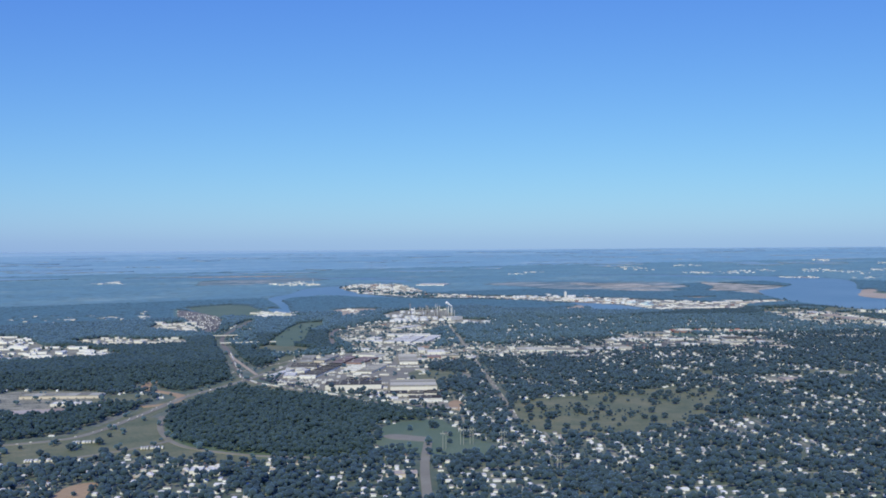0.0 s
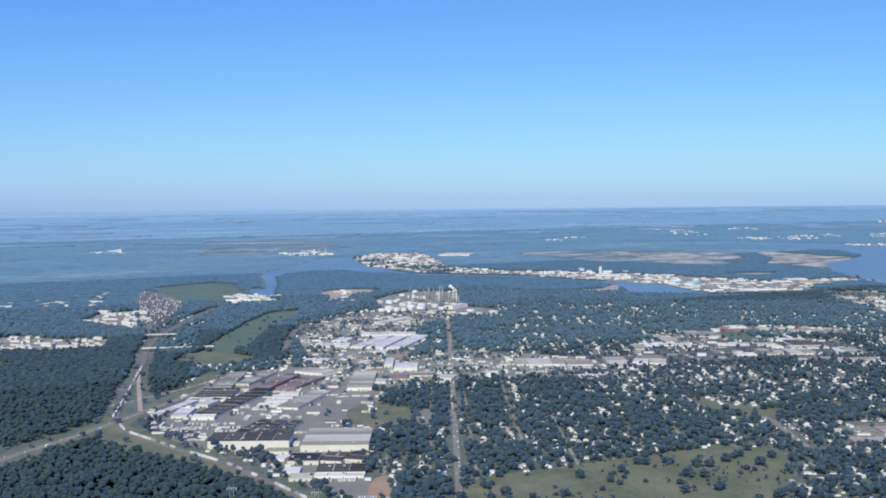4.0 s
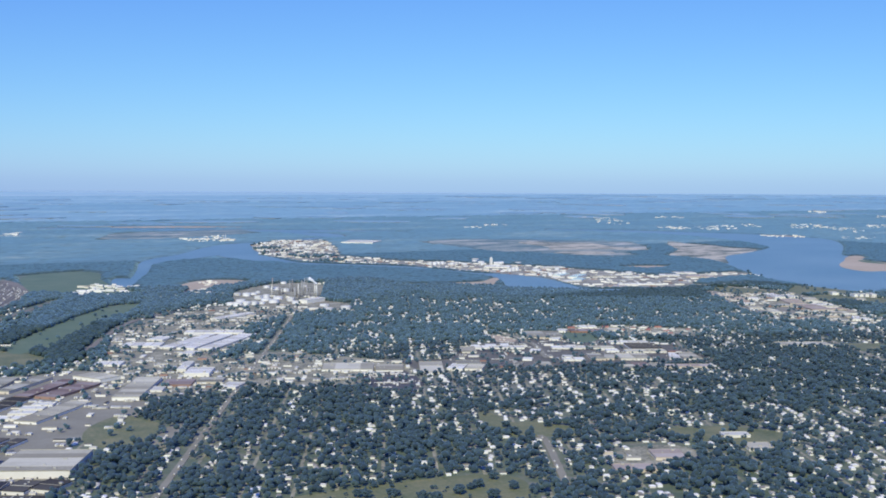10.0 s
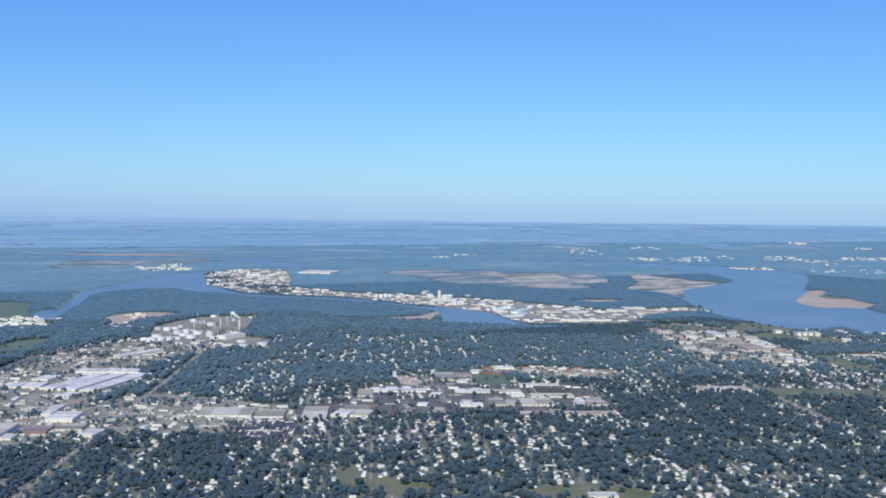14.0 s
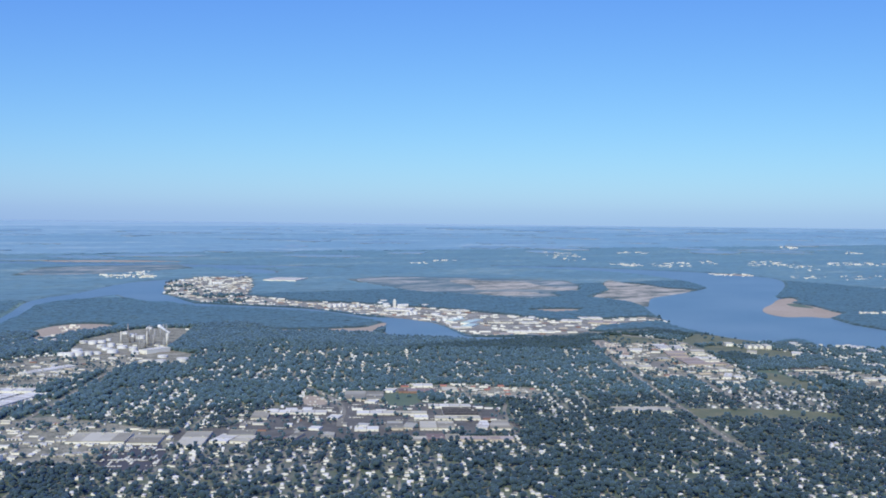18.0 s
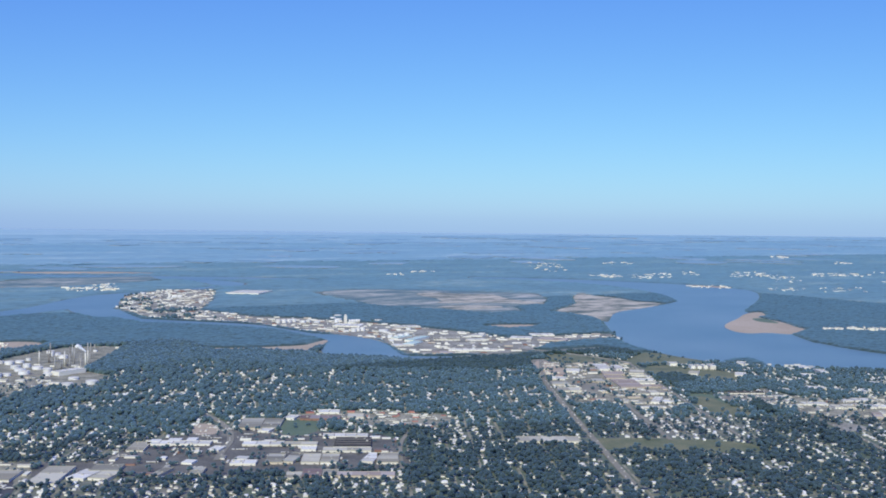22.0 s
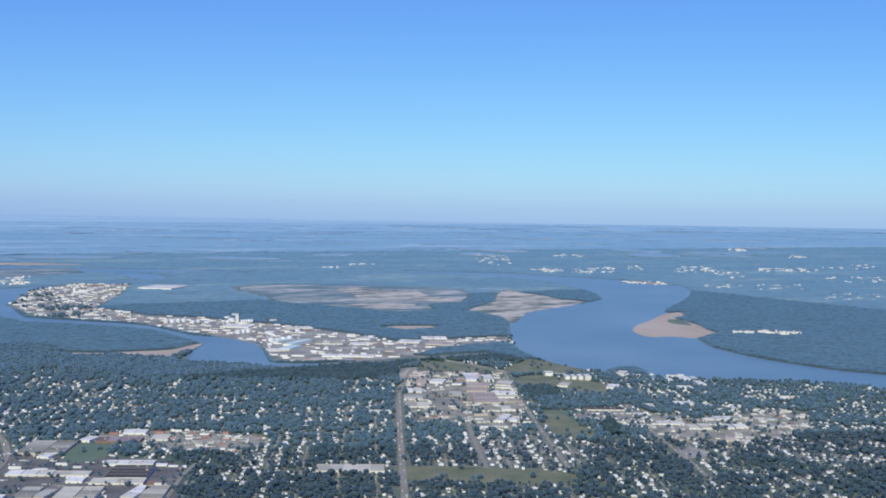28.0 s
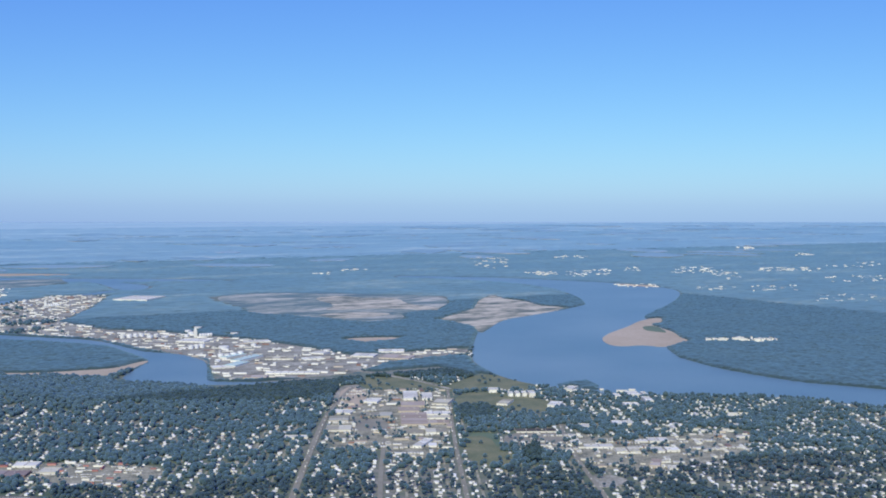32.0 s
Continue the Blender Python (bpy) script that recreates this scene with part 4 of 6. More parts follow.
BUILT_B = [
    (10.1, 303.3, 6.1, 21.2, 0.6, -46.0, 'brown'),
    (0.9, 276.8, 5.9, 24.6, 0.6, -43.0, 'pale'),
    (-9.3, 274.3, 7.4, 3.6, 0.5, -35.0, 'white'),
    (-5.9, 279.4, 6.1, 3.8, 0.5, -36.0, 'white'),
    (-2.7, 283.9, 5.9, 3.9, 0.5, -37.0, 'white'),
    (0.5, 287.3, 5.2, 3.2, 0.5, -38.0, 'white'),
    (21.1, 318.9, 11.3, 7.3, 0.9, -62.0, 'pale'),
    (26.8, 296.5, 7.0, 29.1, 0.9, -36.0, 'pale'),
    (-22.5, 250.1, 2.4, 14.7, 0.6, -43.0, 'dark'),
    (-19.2, 247.2, 2.5, 13.9, 0.6, -42.0, 'dark'),
    (-15.8, 245.1, 2.5, 13.5, 0.6, -42.0, 'dark'),
    (-24.1, 213.0, 6.4, 6.7, 0.9, -37.0, 'navy'),
]
BUILT_C = [
    (-18.2, 210.9, 4.8, 7.2, 0.7, -40.0, 'dark'),
    (-13.5, 209.2, 4.8, 6.6, 0.7, -46.0, 'dark'),
    (-20.6, 201.7, 9.7, 6.0, 0.6, -29.0, 'dark'),
    (-23.5, 197.5, 10.7, 2.0, 0.5, -31.0, 'white'),
    (-29.6, 205.8, 3.3, 4.1, 0.5, -36.0, 'white'),
    (-29.9, 199.9, 4.5, 4.0, 0.5, -34.0, 'pale'),
    (-26.3, 222.9, 4.8, 2.9, 0.7, -35.0, 'pale'),
    (-27.6, 217.0, 2.4, 4.0, 0.5, -40.0, 'white'),
    (67.2, 375.8, 5.0, 34.4, 0.6, -46.0, 'white'),
    (71.5, 372.2, 6.3, 34.5, 0.6, -42.0, 'white'),
    (78.1, 368.2, 5.7, 37.1, 0.6, -43.0, 'white'),
    (82.1, 393.8, 21.3, 7.0, 0.6, -24.0, 'white'),
]
BUILT_D = [
    (105.4, 437.3, 24.4, 4.7, 0.5, 32.0, 'white'),
    (59.9, 387.4, 6.1, 9.1, 0.5, -44.0, 'white'),
    (50.3, 375.4, 12.8, 8.7, 0.5, -36.0, 'white'),
    (30.4, 341.8, 8.0, 7.1, 0.5, -38.0, 'white'),
    (49.4, 312.9, 7.3, 10.8, 1.0, -38.0, 'white'),
    (48.6, 323.5, 2.7, 14.1, 1.0, -29.0, 'white'),
    (58.5, 350.2, 4.8, 6.4, 0.5, -45.0, 'white'),
    (39.1, 299.7, 7.9, 8.0, 0.6, -36.0, 'brown'),
    (50.7, 288.6, 4.6, 7.6, 0.6, -41.0, 'white'),
    (63.4, 285.2, 1.3, 3.1, 1.6, -29.0, 'white'),
    (91.7, 300.4, 15.3, 11.7, 0.6, -33.0, 'pale'),
    (101.9, 292.7, 8.2, 10.5, 0.6, -37.0, 'pale'),
]
BUILT_E = [
    (113.3, 287.2, 7.0, 18.8, 0.6, -38.0, 'pale'),
    (120.8, 284.1, 4.8, 9.5, 0.6, -43.0, 'white'),
    (125.2, 281.0, 5.3, 8.3, 0.6, -41.0, 'pale'),
    (29.9, 294.4, 6.6, 5.6, 0.5, -37.0, 'white'),
    (48.3, 299.3, 6.9, 7.1, 0.5, -38.0, 'grey'),
    (156.6, 472.0, 4.9, 13.7, 1.6, -62.0, 'white'),
    (142.1, 311.9, 4.8, 11.3, 0.5, -37.0, 'pale'),
    (153.7, 311.7, 18.2, 4.8, 0.5, -30.0, 'white'),
    (148.4, 317.2, 2.8, 3.3, 0.6, -28.0, 'white'),
    (153.7, 315.8, 3.6, 4.1, 0.6, -28.0, 'white'),
    (158.4, 314.3, 2.8, 4.1, 0.6, -28.0, 'white'),
    (160.5, 299.0, 3.3, 5.8, 0.5, -41.0, 'white'),
]
BUILT_F = [
    (182.8, 330.2, 7.0, 16.1, 0.6, -35.0, 'grey'),
    (188.6, 327.1, 5.7, 16.1, 0.6, -37.0, 'grey'),
    (183.0, 318.3, 3.5, 5.2, 0.5, -43.0, 'white'),
    (174.8, 299.6, 11.7, 4.8, 0.5, -32.0, 'white'),
    (184.2, 294.2, 9.5, 4.0, 0.5, -33.0, 'pale'),
    (183.5, 287.0, 4.2, 4.5, 0.5, -38.0, 'white'),
    (127.3, 288.3, 7.5, 7.0, 0.7, -33.0, 'grey'),
    (138.4, 277.5, 2.5, 9.0, 0.6, -43.0, 'grey'),
    (146.9, 274.6, 3.6, 6.9, 0.6, -38.0, 'grey'),
    (144.0, 294.3, 1.5, 2.8, 0.5, -28.0, 'white'),
    (148.6, 286.5, 3.0, 3.9, 0.5, -41.0, 'white'),
    (162.7, 284.2, 3.4, 3.4, 0.5, -40.0, 'white'),
]
BUILT_G = [
    (161.0, 278.8, 6.8, 4.7, 0.5, -34.0, 'white'),
    (170.2, 278.9, 4.6, 10.5, 0.6, -37.0, 'grey'),
    (174.7, 277.6, 3.3, 11.1, 0.6, -40.0, 'grey'),
    (178.7, 274.4, 4.9, 10.5, 0.6, -36.0, 'pale'),
    (183.2, 272.0, 4.8, 10.5, 0.6, -36.0, 'pale'),
    (193.5, 267.6, 3.4, 11.2, 0.6, -40.0, 'white'),
    (197.3, 265.3, 5.8, 12.0, 0.6, -35.0, 'pale'),
    (198.0, 288.2, 10.5, 13.0, 0.7, -32.0, 'dark'),
    (200.6, 298.7, 13.3, 4.3, 0.6, -20.0, 'white'),
    (192.4, 280.6, 13.7, 4.6, 0.5, -31.0, 'pale'),
    (166.9, 258.7, 4.1, 6.7, 0.5, -37.0, 'pale'),
    (172.1, 259.1, 4.9, 7.5, 0.5, -35.0, 'brown'),
]
BUILT_H = [
    (175.9, 256.2, 3.8, 6.8, 0.6, -38.0, 'pale'),
    (183.5, 250.7, 14.5, 4.4, 0.6, -31.0, 'tan'),
    (198.5, 334.7, 3.5, 5.8, 0.6, -44.0, 'white'),
    (206.4, 329.7, 12.9, 6.1, 0.6, -32.0, 'brown'),
    (213.9, 339.0, 6.9, 5.4, 0.5, -36.0, 'white'),
    (218.2, 327.6, 5.3, 6.2, 0.5, -39.0, 'pale'),
    (251.1, 265.0, 18.5, 7.3, 0.7, -28.0, 'pale'),
    (346.5, 342.2, 9.3, 21.7, 0.6, -37.0, 'tan'),
    (335.1, 321.8, 6.6, 6.7, 0.6, -39.0, 'pale'),
    (329.4, 305.2, 2.9, 11.9, 0.7, -48.0, 'white'),
    (316.1, 340.5, 8.5, 7.9, 0.6, -37.0, 'pale'),
    (330.5, 367.8, 7.3, 6.9, 0.5, -40.0, 'white'),
]
BUILT_I = [
    (323.4, 356.2, 7.1, 8.6, 0.5, -39.0, 'grey'),
    (350.2, 382.8, 6.0, 7.6, 0.6, -43.0, 'white'),
    (339.6, 355.9, 9.3, 8.0, 0.5, -31.0, 'grey'),
    (353.6, 359.2, 7.7, 8.4, 0.6, -31.0, 'tan'),
    (359.3, 347.6, 9.7, 5.8, 0.5, -24.0, 'white'),
    (355.6, 341.1, 8.9, 4.4, 0.5, -23.0, 'pale'),
    (350.9, 333.2, 8.3, 5.3, 0.5, -23.0, 'tan'),
    (342.6, 319.7, 7.0, 6.8, 0.6, -23.0, 'pale'),
    (331.0, 301.8, 2.6, 4.4, 0.5, -31.0, 'white'),
    (368.7, 385.6, 5.6, 17.9, 0.7, -31.0, 'white'),
    (373.4, 380.4, 4.1, 13.7, 0.7, -31.0, 'white'),
    (373.4, 367.6, 6.3, 12.8, 0.6, -42.0, 'pale'),
]
BUILT_J = [
    (360.3, 368.1, 9.2, 8.8, 0.6, -31.0, 'tan'),
    (298.0, 334.9, 7.7, 3.8, 0.5, -24.0, 'white'),
    (403.9, 378.5, 3.8, 5.8, 1.2, -31.0, 'white'),
    (404.5, 366.7, 1.8, 5.6, 1.4, -31.0, 'white'),
    (406.9, 365.3, 1.8, 5.6, 1.4, -31.0, 'white'),
    (409.3, 363.9, 1.8, 5.6, 1.4, -31.0, 'white'),
    (411.6, 362.0, 2.5, 7.0, 1.6, -31.0, 'white'),
    (393.3, 353.6, 4.3, 10.1, 0.7, -48.0, 'pale'),
    (407.5, 340.2, 4.6, 8.8, 0.7, -46.0, 'white'),
    (435.4, 367.3, 3.9, 8.8, 0.7, -53.0, 'white'),
    (438.9, 341.4, 2.3, 5.5, 1.2, -31.0, 'white'),
    (446.2, 340.5, 4.8, 8.4, 1.4, -31.0, 'white'),
]
BUILT_K = [
    (450.9, 339.1, 1.8, 5.6, 1.2, -31.0, 'white'),
    (442.0, 326.7, 3.1, 9.2, 1.6, -31.0, 'white'),
    (432.7, 325.5, 5.7, 5.1, 0.7, -31.0, 'white'),
    (372.4, 303.2, 13.5, 3.9, 0.6, -22.0, 'dark'),
    (406.8, 299.0, 7.4, 5.3, 0.6, -31.0, 'white'),
    (375.8, 273.4, 8.9, 4.3, 0.5, -31.0, 'white'),
    (377.8, 264.8, 3.7, 5.9, 0.6, -31.0, 'pale'),
    (381.4, 263.2, 3.2, 6.7, 0.6, -31.0, 'pale'),
    (388.1, 259.7, 3.7, 5.9, 0.6, -31.0, 'white'),
    (392.5, 257.8, 4.2, 4.7, 0.6, -19.0, 'white'),
    (375.4, 245.9, 3.0, 8.5, 0.7, -45.0, 'tan'),
    (373.0, 282.2, 3.1, 4.5, 0.5, -31.0, 'white'),
]
BUILT_L = [
    (377.1, 238.9, 4.5, 2.9, 0.5, -31.0, 'white'),
    (398.3, 271.0, 6.5, 5.5, 0.5, -31.0, 'white'),
    (391.7, 301.8, 4.3, 5.2, 0.5, -44.0, 'white'),
    (346.3, 531.7, 4.6, 16.0, 1.0, -58.0, 'teal'),
    (349.3, 519.6, 5.2, 21.9, 1.2, -53.0, 'teal'),
    (338.6, 504.7, 6.1, 14.3, 0.8, -49.0, 'teal'),
    (379.1, 584.9, 14.5, 8.0, 0.6, -9.0, 'white'),
    (378.3, 505.1, 10.1, 6.1, 0.6, -6.0, 'white'),
    (332.4, 463.4, 10.4, 6.8, 0.6, -31.0, 'tan'),
    (351.4, 466.2, 24.6, 5.3, 0.6, -18.0, 'white'),
    (364.9, 514.7, 14.2, 8.5, 0.6, -31.0, 'pale'),
    (390.8, 523.1, 7.1, 8.5, 0.6, -49.0, 'white'),
]
BUILT_M = [
    (329.5, 500.1, 9.5, 7.5, 0.6, -7.0, 'white'),
    (349.9, 605.9, 16.7, 12.9, 0.7, -40.0, 'white'),
    (406.1, 502.7, 11.9, 10.7, 0.6, -41.0, 'white'),
    (417.4, 488.2, 15.5, 12.4, 0.6, -46.0, 'tan'),
    (425.9, 511.0, 13.5, 9.3, 0.6, -21.0, 'white'),
    (89.1, 165.7, 8.3, 4.4, 0.6, -33.0, 'tan'),
    (102.2, 170.5, 6.5, 6.8, 0.6, -39.0, 'tan'),
    (128.1, 176.8, 6.0, 3.4, 0.5, -33.0, 'white'),
    (124.1, 166.1, 5.6, 5.4, 0.6, -37.0, 'pale'),
    (-113.2, 136.4, 2.4, 4.6, 0.8, -39.0, 'white'),
    (-109.9, 134.9, 3.0, 5.1, 0.8, -37.0, 'white'),
    (-111.9, 266.3, 23.7, 6.3, 0.8, -30.0, 'grey'),
]
BUILT_N = [
    (-113.2, 247.9, 10.7, 4.6, 0.6, -33.0, 'white'),
    (-124.8, 236.6, 14.0, 7.1, 0.6, -14.0, 'tan'),
    (-79.0, 111.5, 6.3, 3.4, 0.6, -32.0, 'tan'),
    (399.1, 903.5, 29.3, 36.4, 1.2, -41.0, 'white'),
]

for rows in (BUILT_A, BUILT_B, BUILT_C, BUILT_D, BUILT_E, BUILT_F, BUILT_G, BUILT_H, BUILT_I, BUILT_J, BUILT_K, BUILT_L, BUILT_M, BUILT_N):
    for x, y, w, d, h, a, style in rows:
        building(x, y, w, d, h, -28.0 if abs(a + 28) < 12 else a, style)


# smaller sheds that fill the working yards
SHEDS = {}
SHED_WALL = ((-0.5, -0.5), (0.5, -0.5), (0.5, 0.5), (-0.5, 0.5))
SHED_ROOF = ((-0.52, -0.53, 0.85), (0.52, -0.53, 0.85), (0.52, 0, 1.0), (-0.52, 0, 1.0), (0.52, 0.53, 0.85), (-0.52, 0.53, 0.85))
ROOF_FACES = ((0, 1, 2, 3), (3, 2, 4, 5), (1, 4, 2), (0, 3, 5), (0, 5, 4, 1))
WALL_FACES = ((0, 1, 5, 4), (1, 2, 6, 5), (2, 3, 7, 6), (3, 0, 4, 7))
WALL_POINTS = [(x, y, z) for z in (0, 0.86) for x, y in SHED_WALL]
WALL_OF = {"tan": "tan", "brown": "brick", "red": "red"}


def shed(x, y, w, d, h, angle, style, label, group):
    """A plain shed with walls and a shallow gabled roof; alike ones share their meshes."""
    if style not in SHEDS:
        SHEDS[style] = (mesh_from("wall", WALL_POINTS, WALL_FACES, WALL[WALL_OF.get(style, "white")]), mesh_from("roof", SHED_ROOF, ROOF_FACES, ROOF[style]))
    ob = tagged(new("shed"), label, "shed", group)
    ob.matrix_basis = pose(x, y, 0, 0, 0, angle) @ Matrix.Diagonal((w, d, h, 1))
    for n, me in zip(("wall", "roof"), SHEDS[style]):
        part(n, me, None, ob)
    stamp_box(x, y, w, d, angle, BUILT, 0.2)


def shed_cluster(name, rows, label, category="buildings"):
    """Many far-off sheds joined: one mesh of walls and one of roofs for each roof colour."""
    thing = tagged(new(name), label, category, kind="stuff")
    for style in sorted({r[6] for r in rows}):
        wv, wf, rv, rf = [], [], [], []
        for x, y, w, d, h, angle, s in rows:
            if s != style:
                continue
            c, n = math.cos(radians(angle)), math.sin(radians(angle))
            for src, fs, vs, out in ((WALL_POINTS, WALL_FACES, wv, wf), (SHED_ROOF, ROOF_FACES, rv, rf)):
                out.extend(tuple(i + len(vs) for i in f) for f in fs)
                vs.extend((x + c * p * w - n * q * d, y + n * p * w + c * q * d, z * h) for p, q, z in src)
            stamp_box(x, y, w, d, angle, BUILT, 0.2)
        tagged(part("walls", mesh_from("walls", wv, wf, WALL[WALL_OF.get(style, "white")]), None, thing), kind="stuff")
        tagged(part("roofs", mesh_from("roofs", rv, rf, ROOF[style]), None, thing), kind="stuff")


KEEP_CLEAR = (LOT_EAST, LOT_BARE, LOT_CENTRE, MEADOW_EAST, LOT_DARK, LOT_MALL)


def fill(outline, count, sizes, styles, angle, label, group, heights=(0.4, 0.75), joined=""):
    rows = []
    for x, y in scatter(outline, count * 4):
        if len(rows) >= count:
            break
        w = float(rng.uniform(*sizes))
        d = max(0.5, w * float(rng.uniform(0.2, 0.55)))
        if any(inside(np.array([x]), np.array([y]), o)[0] for o in KEEP_CLEAR):
            continue
        if cover(x, y) == BUILT or cover(x + w * 0.4, y) == BUILT or cover(x, y + w * 0.4) == BUILT:
            continue
        rows.append((x, y, w, d, float(rng.uniform(*heights)), angle + float(rng.choice([0.0, 0.0, 0.0, 0.0, 90.0])), styles[int(rng.integers(len(styles)))]))
        stamp_box(x, y, w, d, rows[-1][5], BUILT, 0.2)
    if joined:
        shed_cluster(joined, rows, label)
    else:
        for r in rows:
            shed(*r, label, group)


MIXED = ["white", "white", "white", "pale", "pale", "grey", "tan", "brown"]
fill(YARD_DEPOT, 24, (1.2, 3.6), ["white", "pale", "grey", "dark"], -28, "low shed standing in the depot yard", "depot sheds")
fill(YARD_WORKS, 50, (1.4, 4.6), MIXED, -28, "low shed of the pale industrial works", "works sheds")
fill(YARD_CROSS, 48, (1.1, 3.4), MIXED, -28, "small commercial building at the crossroads", "crossroads shops")
fill(YARD_MALL, 30, (1.2, 4.0), ["white", "white", "pale", "grey", "brown"], -28, "small store in the shopping centre", "stores")
fill(YARD_RED, 36, (1.0, 3.2), ["red", "red", "white", "white", "pale"], -28, "shop with a bright roof in the commercial strip", "strip shops")
fill(YARD_RIVER, 44, (1.4, 5.0), ["tan", "tan", "white", "pale", "brown", "grey"], -28, "low works building near the river", "riverside works")
fill(YARD_EAST, 28, (1.2, 4.2), ["white", "pale", "pale", "tan", "grey", "brown"], -28, "low works building among paved yards", "eastern works")
fill(YARD_SCHOOL, 5, (2.0, 4.0), ["tan", "pale"], -28, "low tan school building with flat roof", "school buildings")
TERMINAL_TANKS = [(341, 535), (343.8, 533.3), (348, 536), (352, 536.6), (337.9, 574.3), (341.2, 575.4), (344.5, 576.4),
                  (318.3, 640.4), (322.4, 641.5), (326.4, 642.6), (330.2, 644), (332.8, 635.8), (336.9, 636.9)]
for x, y in TERMINAL_TANKS:
    stamp_box(x, y, 3.6, 3.6, 0, BUILT, 0.2)
fill(YARD_TERMINAL, 560, (0.8, 5.4), ["white", "white", "white", "white", "white", "pale", "pale", "grey", "tan", "brown", "dark"], -30, "many white sheds and stores of a river terminal", "", (0.4, 0.9), "terminal_sheds")
fill(YARD_RAIL_WEST, 12, (2.0, 6.0), ["white", "pale", "tan"], -28, "low pale sheds beside the railway yard", "", (0.6, 1.0), "railway_sheds")
fill(YARD_REFINERY, 9, (1.5, 4.0), ["white", "pale", "grey"], -28, "low pale refinery buildings between tanks", "", (0.5, 1.0), "refinery_buildings")


def trailer_row(x, y, angle, count):
    """Box trailers parked side by side at the edge of a road, each with its body, landing legs and wheels."""
    for k in range(count):
        ob = tagged(new("box_trailer"), "long white box trailer parked beside the road", "trailer", "parked box trailers")
        ob.matrix_basis = pose(x, y, 0.05, 0, 0, angle) @ pose(k * 0.62 + (0.25 if k % 4 == 3 else 0.0), 0, 0)
        bm = bmesh.new()
        slab(bm, -0.2, -0.95, 0.16, 0.2, 0.95, 0.56, 0.02)
        part("body", bm, ROOF["white"], ob)
        for side in (-0.14, 0.14):
            for along in (-0.7, -0.5):
                bm = bmesh.new()
                bmesh.ops.create_cone(bm, cap_ends=True, segments=10, radius1=0.08, radius2=0.08, depth=0.06,
                                      matrix=Matrix.Translation((side, along, 0.08)) @ Matrix.Rotation(math.pi / 2, 4, "Y"))
                part("wheel", bm, M_DARKGLASS, ob)
            bm = bmesh.new()
            slab(bm, side - 0.02, 0.5, 0.0, side + 0.02, 0.54, 0.17)
            part("landing_leg", bm, M_STEEL, ob)


for x, y, n in ((-127, 184, 11), (-115.5, 168, 8), (-141, 167, 11)):
    trailer_row(x, y, -20, n)


# parked trailers, containers and cars: short rows of small boxes
def rows_of(name, outline, rows, count, size, step, label, category):
    v, f = [], []
    base = [(x, y, z) for z in (0.03, 1.0) for x, y in SHED_WALL]
    for x, y in scatter(outline, rows):
        a = radians(-28 + (90 if rng.random() < 0.4 else 0))
        c, s = math.cos(a), math.sin(a)
        for k in range(int(count * rng.uniform(0.4, 1.0))):
            if rng.random() < 0.25:
                continue
            px, py = x + c * step * k, y + s * step * k
            if cover(px, py) == BUILT or not inside(np.array([px]), np.array([py]), outline)[0]:
                continue
            n = len(v)
            f.extend(tuple(i + n for i in q) for q in (*WALL_FACES, (4, 5, 6, 7)))
            v.extend((px + c * p * size[0] - s * q * size[1], py + s * p * size[0] + c * q * size[1], 0.1 + z * size[2]) for p, q, z in base)
    tagged(part(name, mesh_from(name, v, f, M_TRAILER), None), label, category, kind="stuff")


for outline, n in ((YARD_DEPOT, 150), (YARD_WORKS, 150), (YARD_CROSS, 110), (YARD_RIVER, 110), (YARD_EAST, 110)):
    rows_of("parked_trailers", outline, n, 12, (0.32, 1.2, 0.4), 0.5, "rows of parked white trailers on the yard", "trailers")
rows_of("stacked_containers", YARD_TERMINAL, 90, 8, (0.5, 1.8, 0.4), 0.9, "rows of pale containers on the terminal yard", "containers")
for outline, n in ((LOT_TRUCKS, 14), (LOT_STORES, 8), (LOT_TRADE, 10), (LOT_EAST, 6), (LOT_DARK, 14), (LOT_MALL, 24), (YARD_MALL, 60), (YARD_RED, 30), (LOT_GREY, 3)):
    rows_of("parked_cars", outline, n, 14, (0.26, 0.58, 0.2), 0.36, "rows of parked cars on the asphalt", "cars")


# ---- tanks, columns and stacks ----
def tank_prototype():
    ob = tagged(new("storage_tank"), "white cylindrical storage tank on a concrete base", "tank", "storage tanks")
    bm = bmesh.new()
    tube(bm, 0, 0, 0, 0.5, 1.0, 1.0, 24, False)
    part("shell", bm, M_TANK, ob, smooth=True)
    bm = bmesh.new()
    tube(bm, 0, 0, 0.5, 0.6, 1.02, 0.06, 24)
    part("roof", bm, ROOF["white"], ob)
    bm = bmesh.new()
    rows = []
    for k in range(11):
        a, z = k * 0.16, k * 0.05
        rows.append([bm.verts.new((r * math.cos(a), r * math.sin(a), h)) for r, h in ((1.0, z), (1.08, z), (1.08, z + 0.03), (1.0, z + 0.03))])
    for p, q in zip(rows, rows[1:]):
        for k in range(4):
            bm.faces.new((p[k], p[(k + 1) % 4], q[(k + 1) % 4], q[k]))
    part("stair", bm, M_STEEL, ob)
    return ob


TANK = None


def tank(x, y, r, h):
    global TANK
    m = pose(x, y, 0, 0, 0, float(rng.uniform(0, 360)))
    if TANK is None:
        TANK = tank_prototype()
        ob = TANK
    else:
        ob = copy_thing(TANK, m)
    ob.matrix_basis = m @ Matrix.Diagonal((r, r, h * 2, 1))
    stamp_box(x, y, r * 2, r * 2, 0, BUILT)


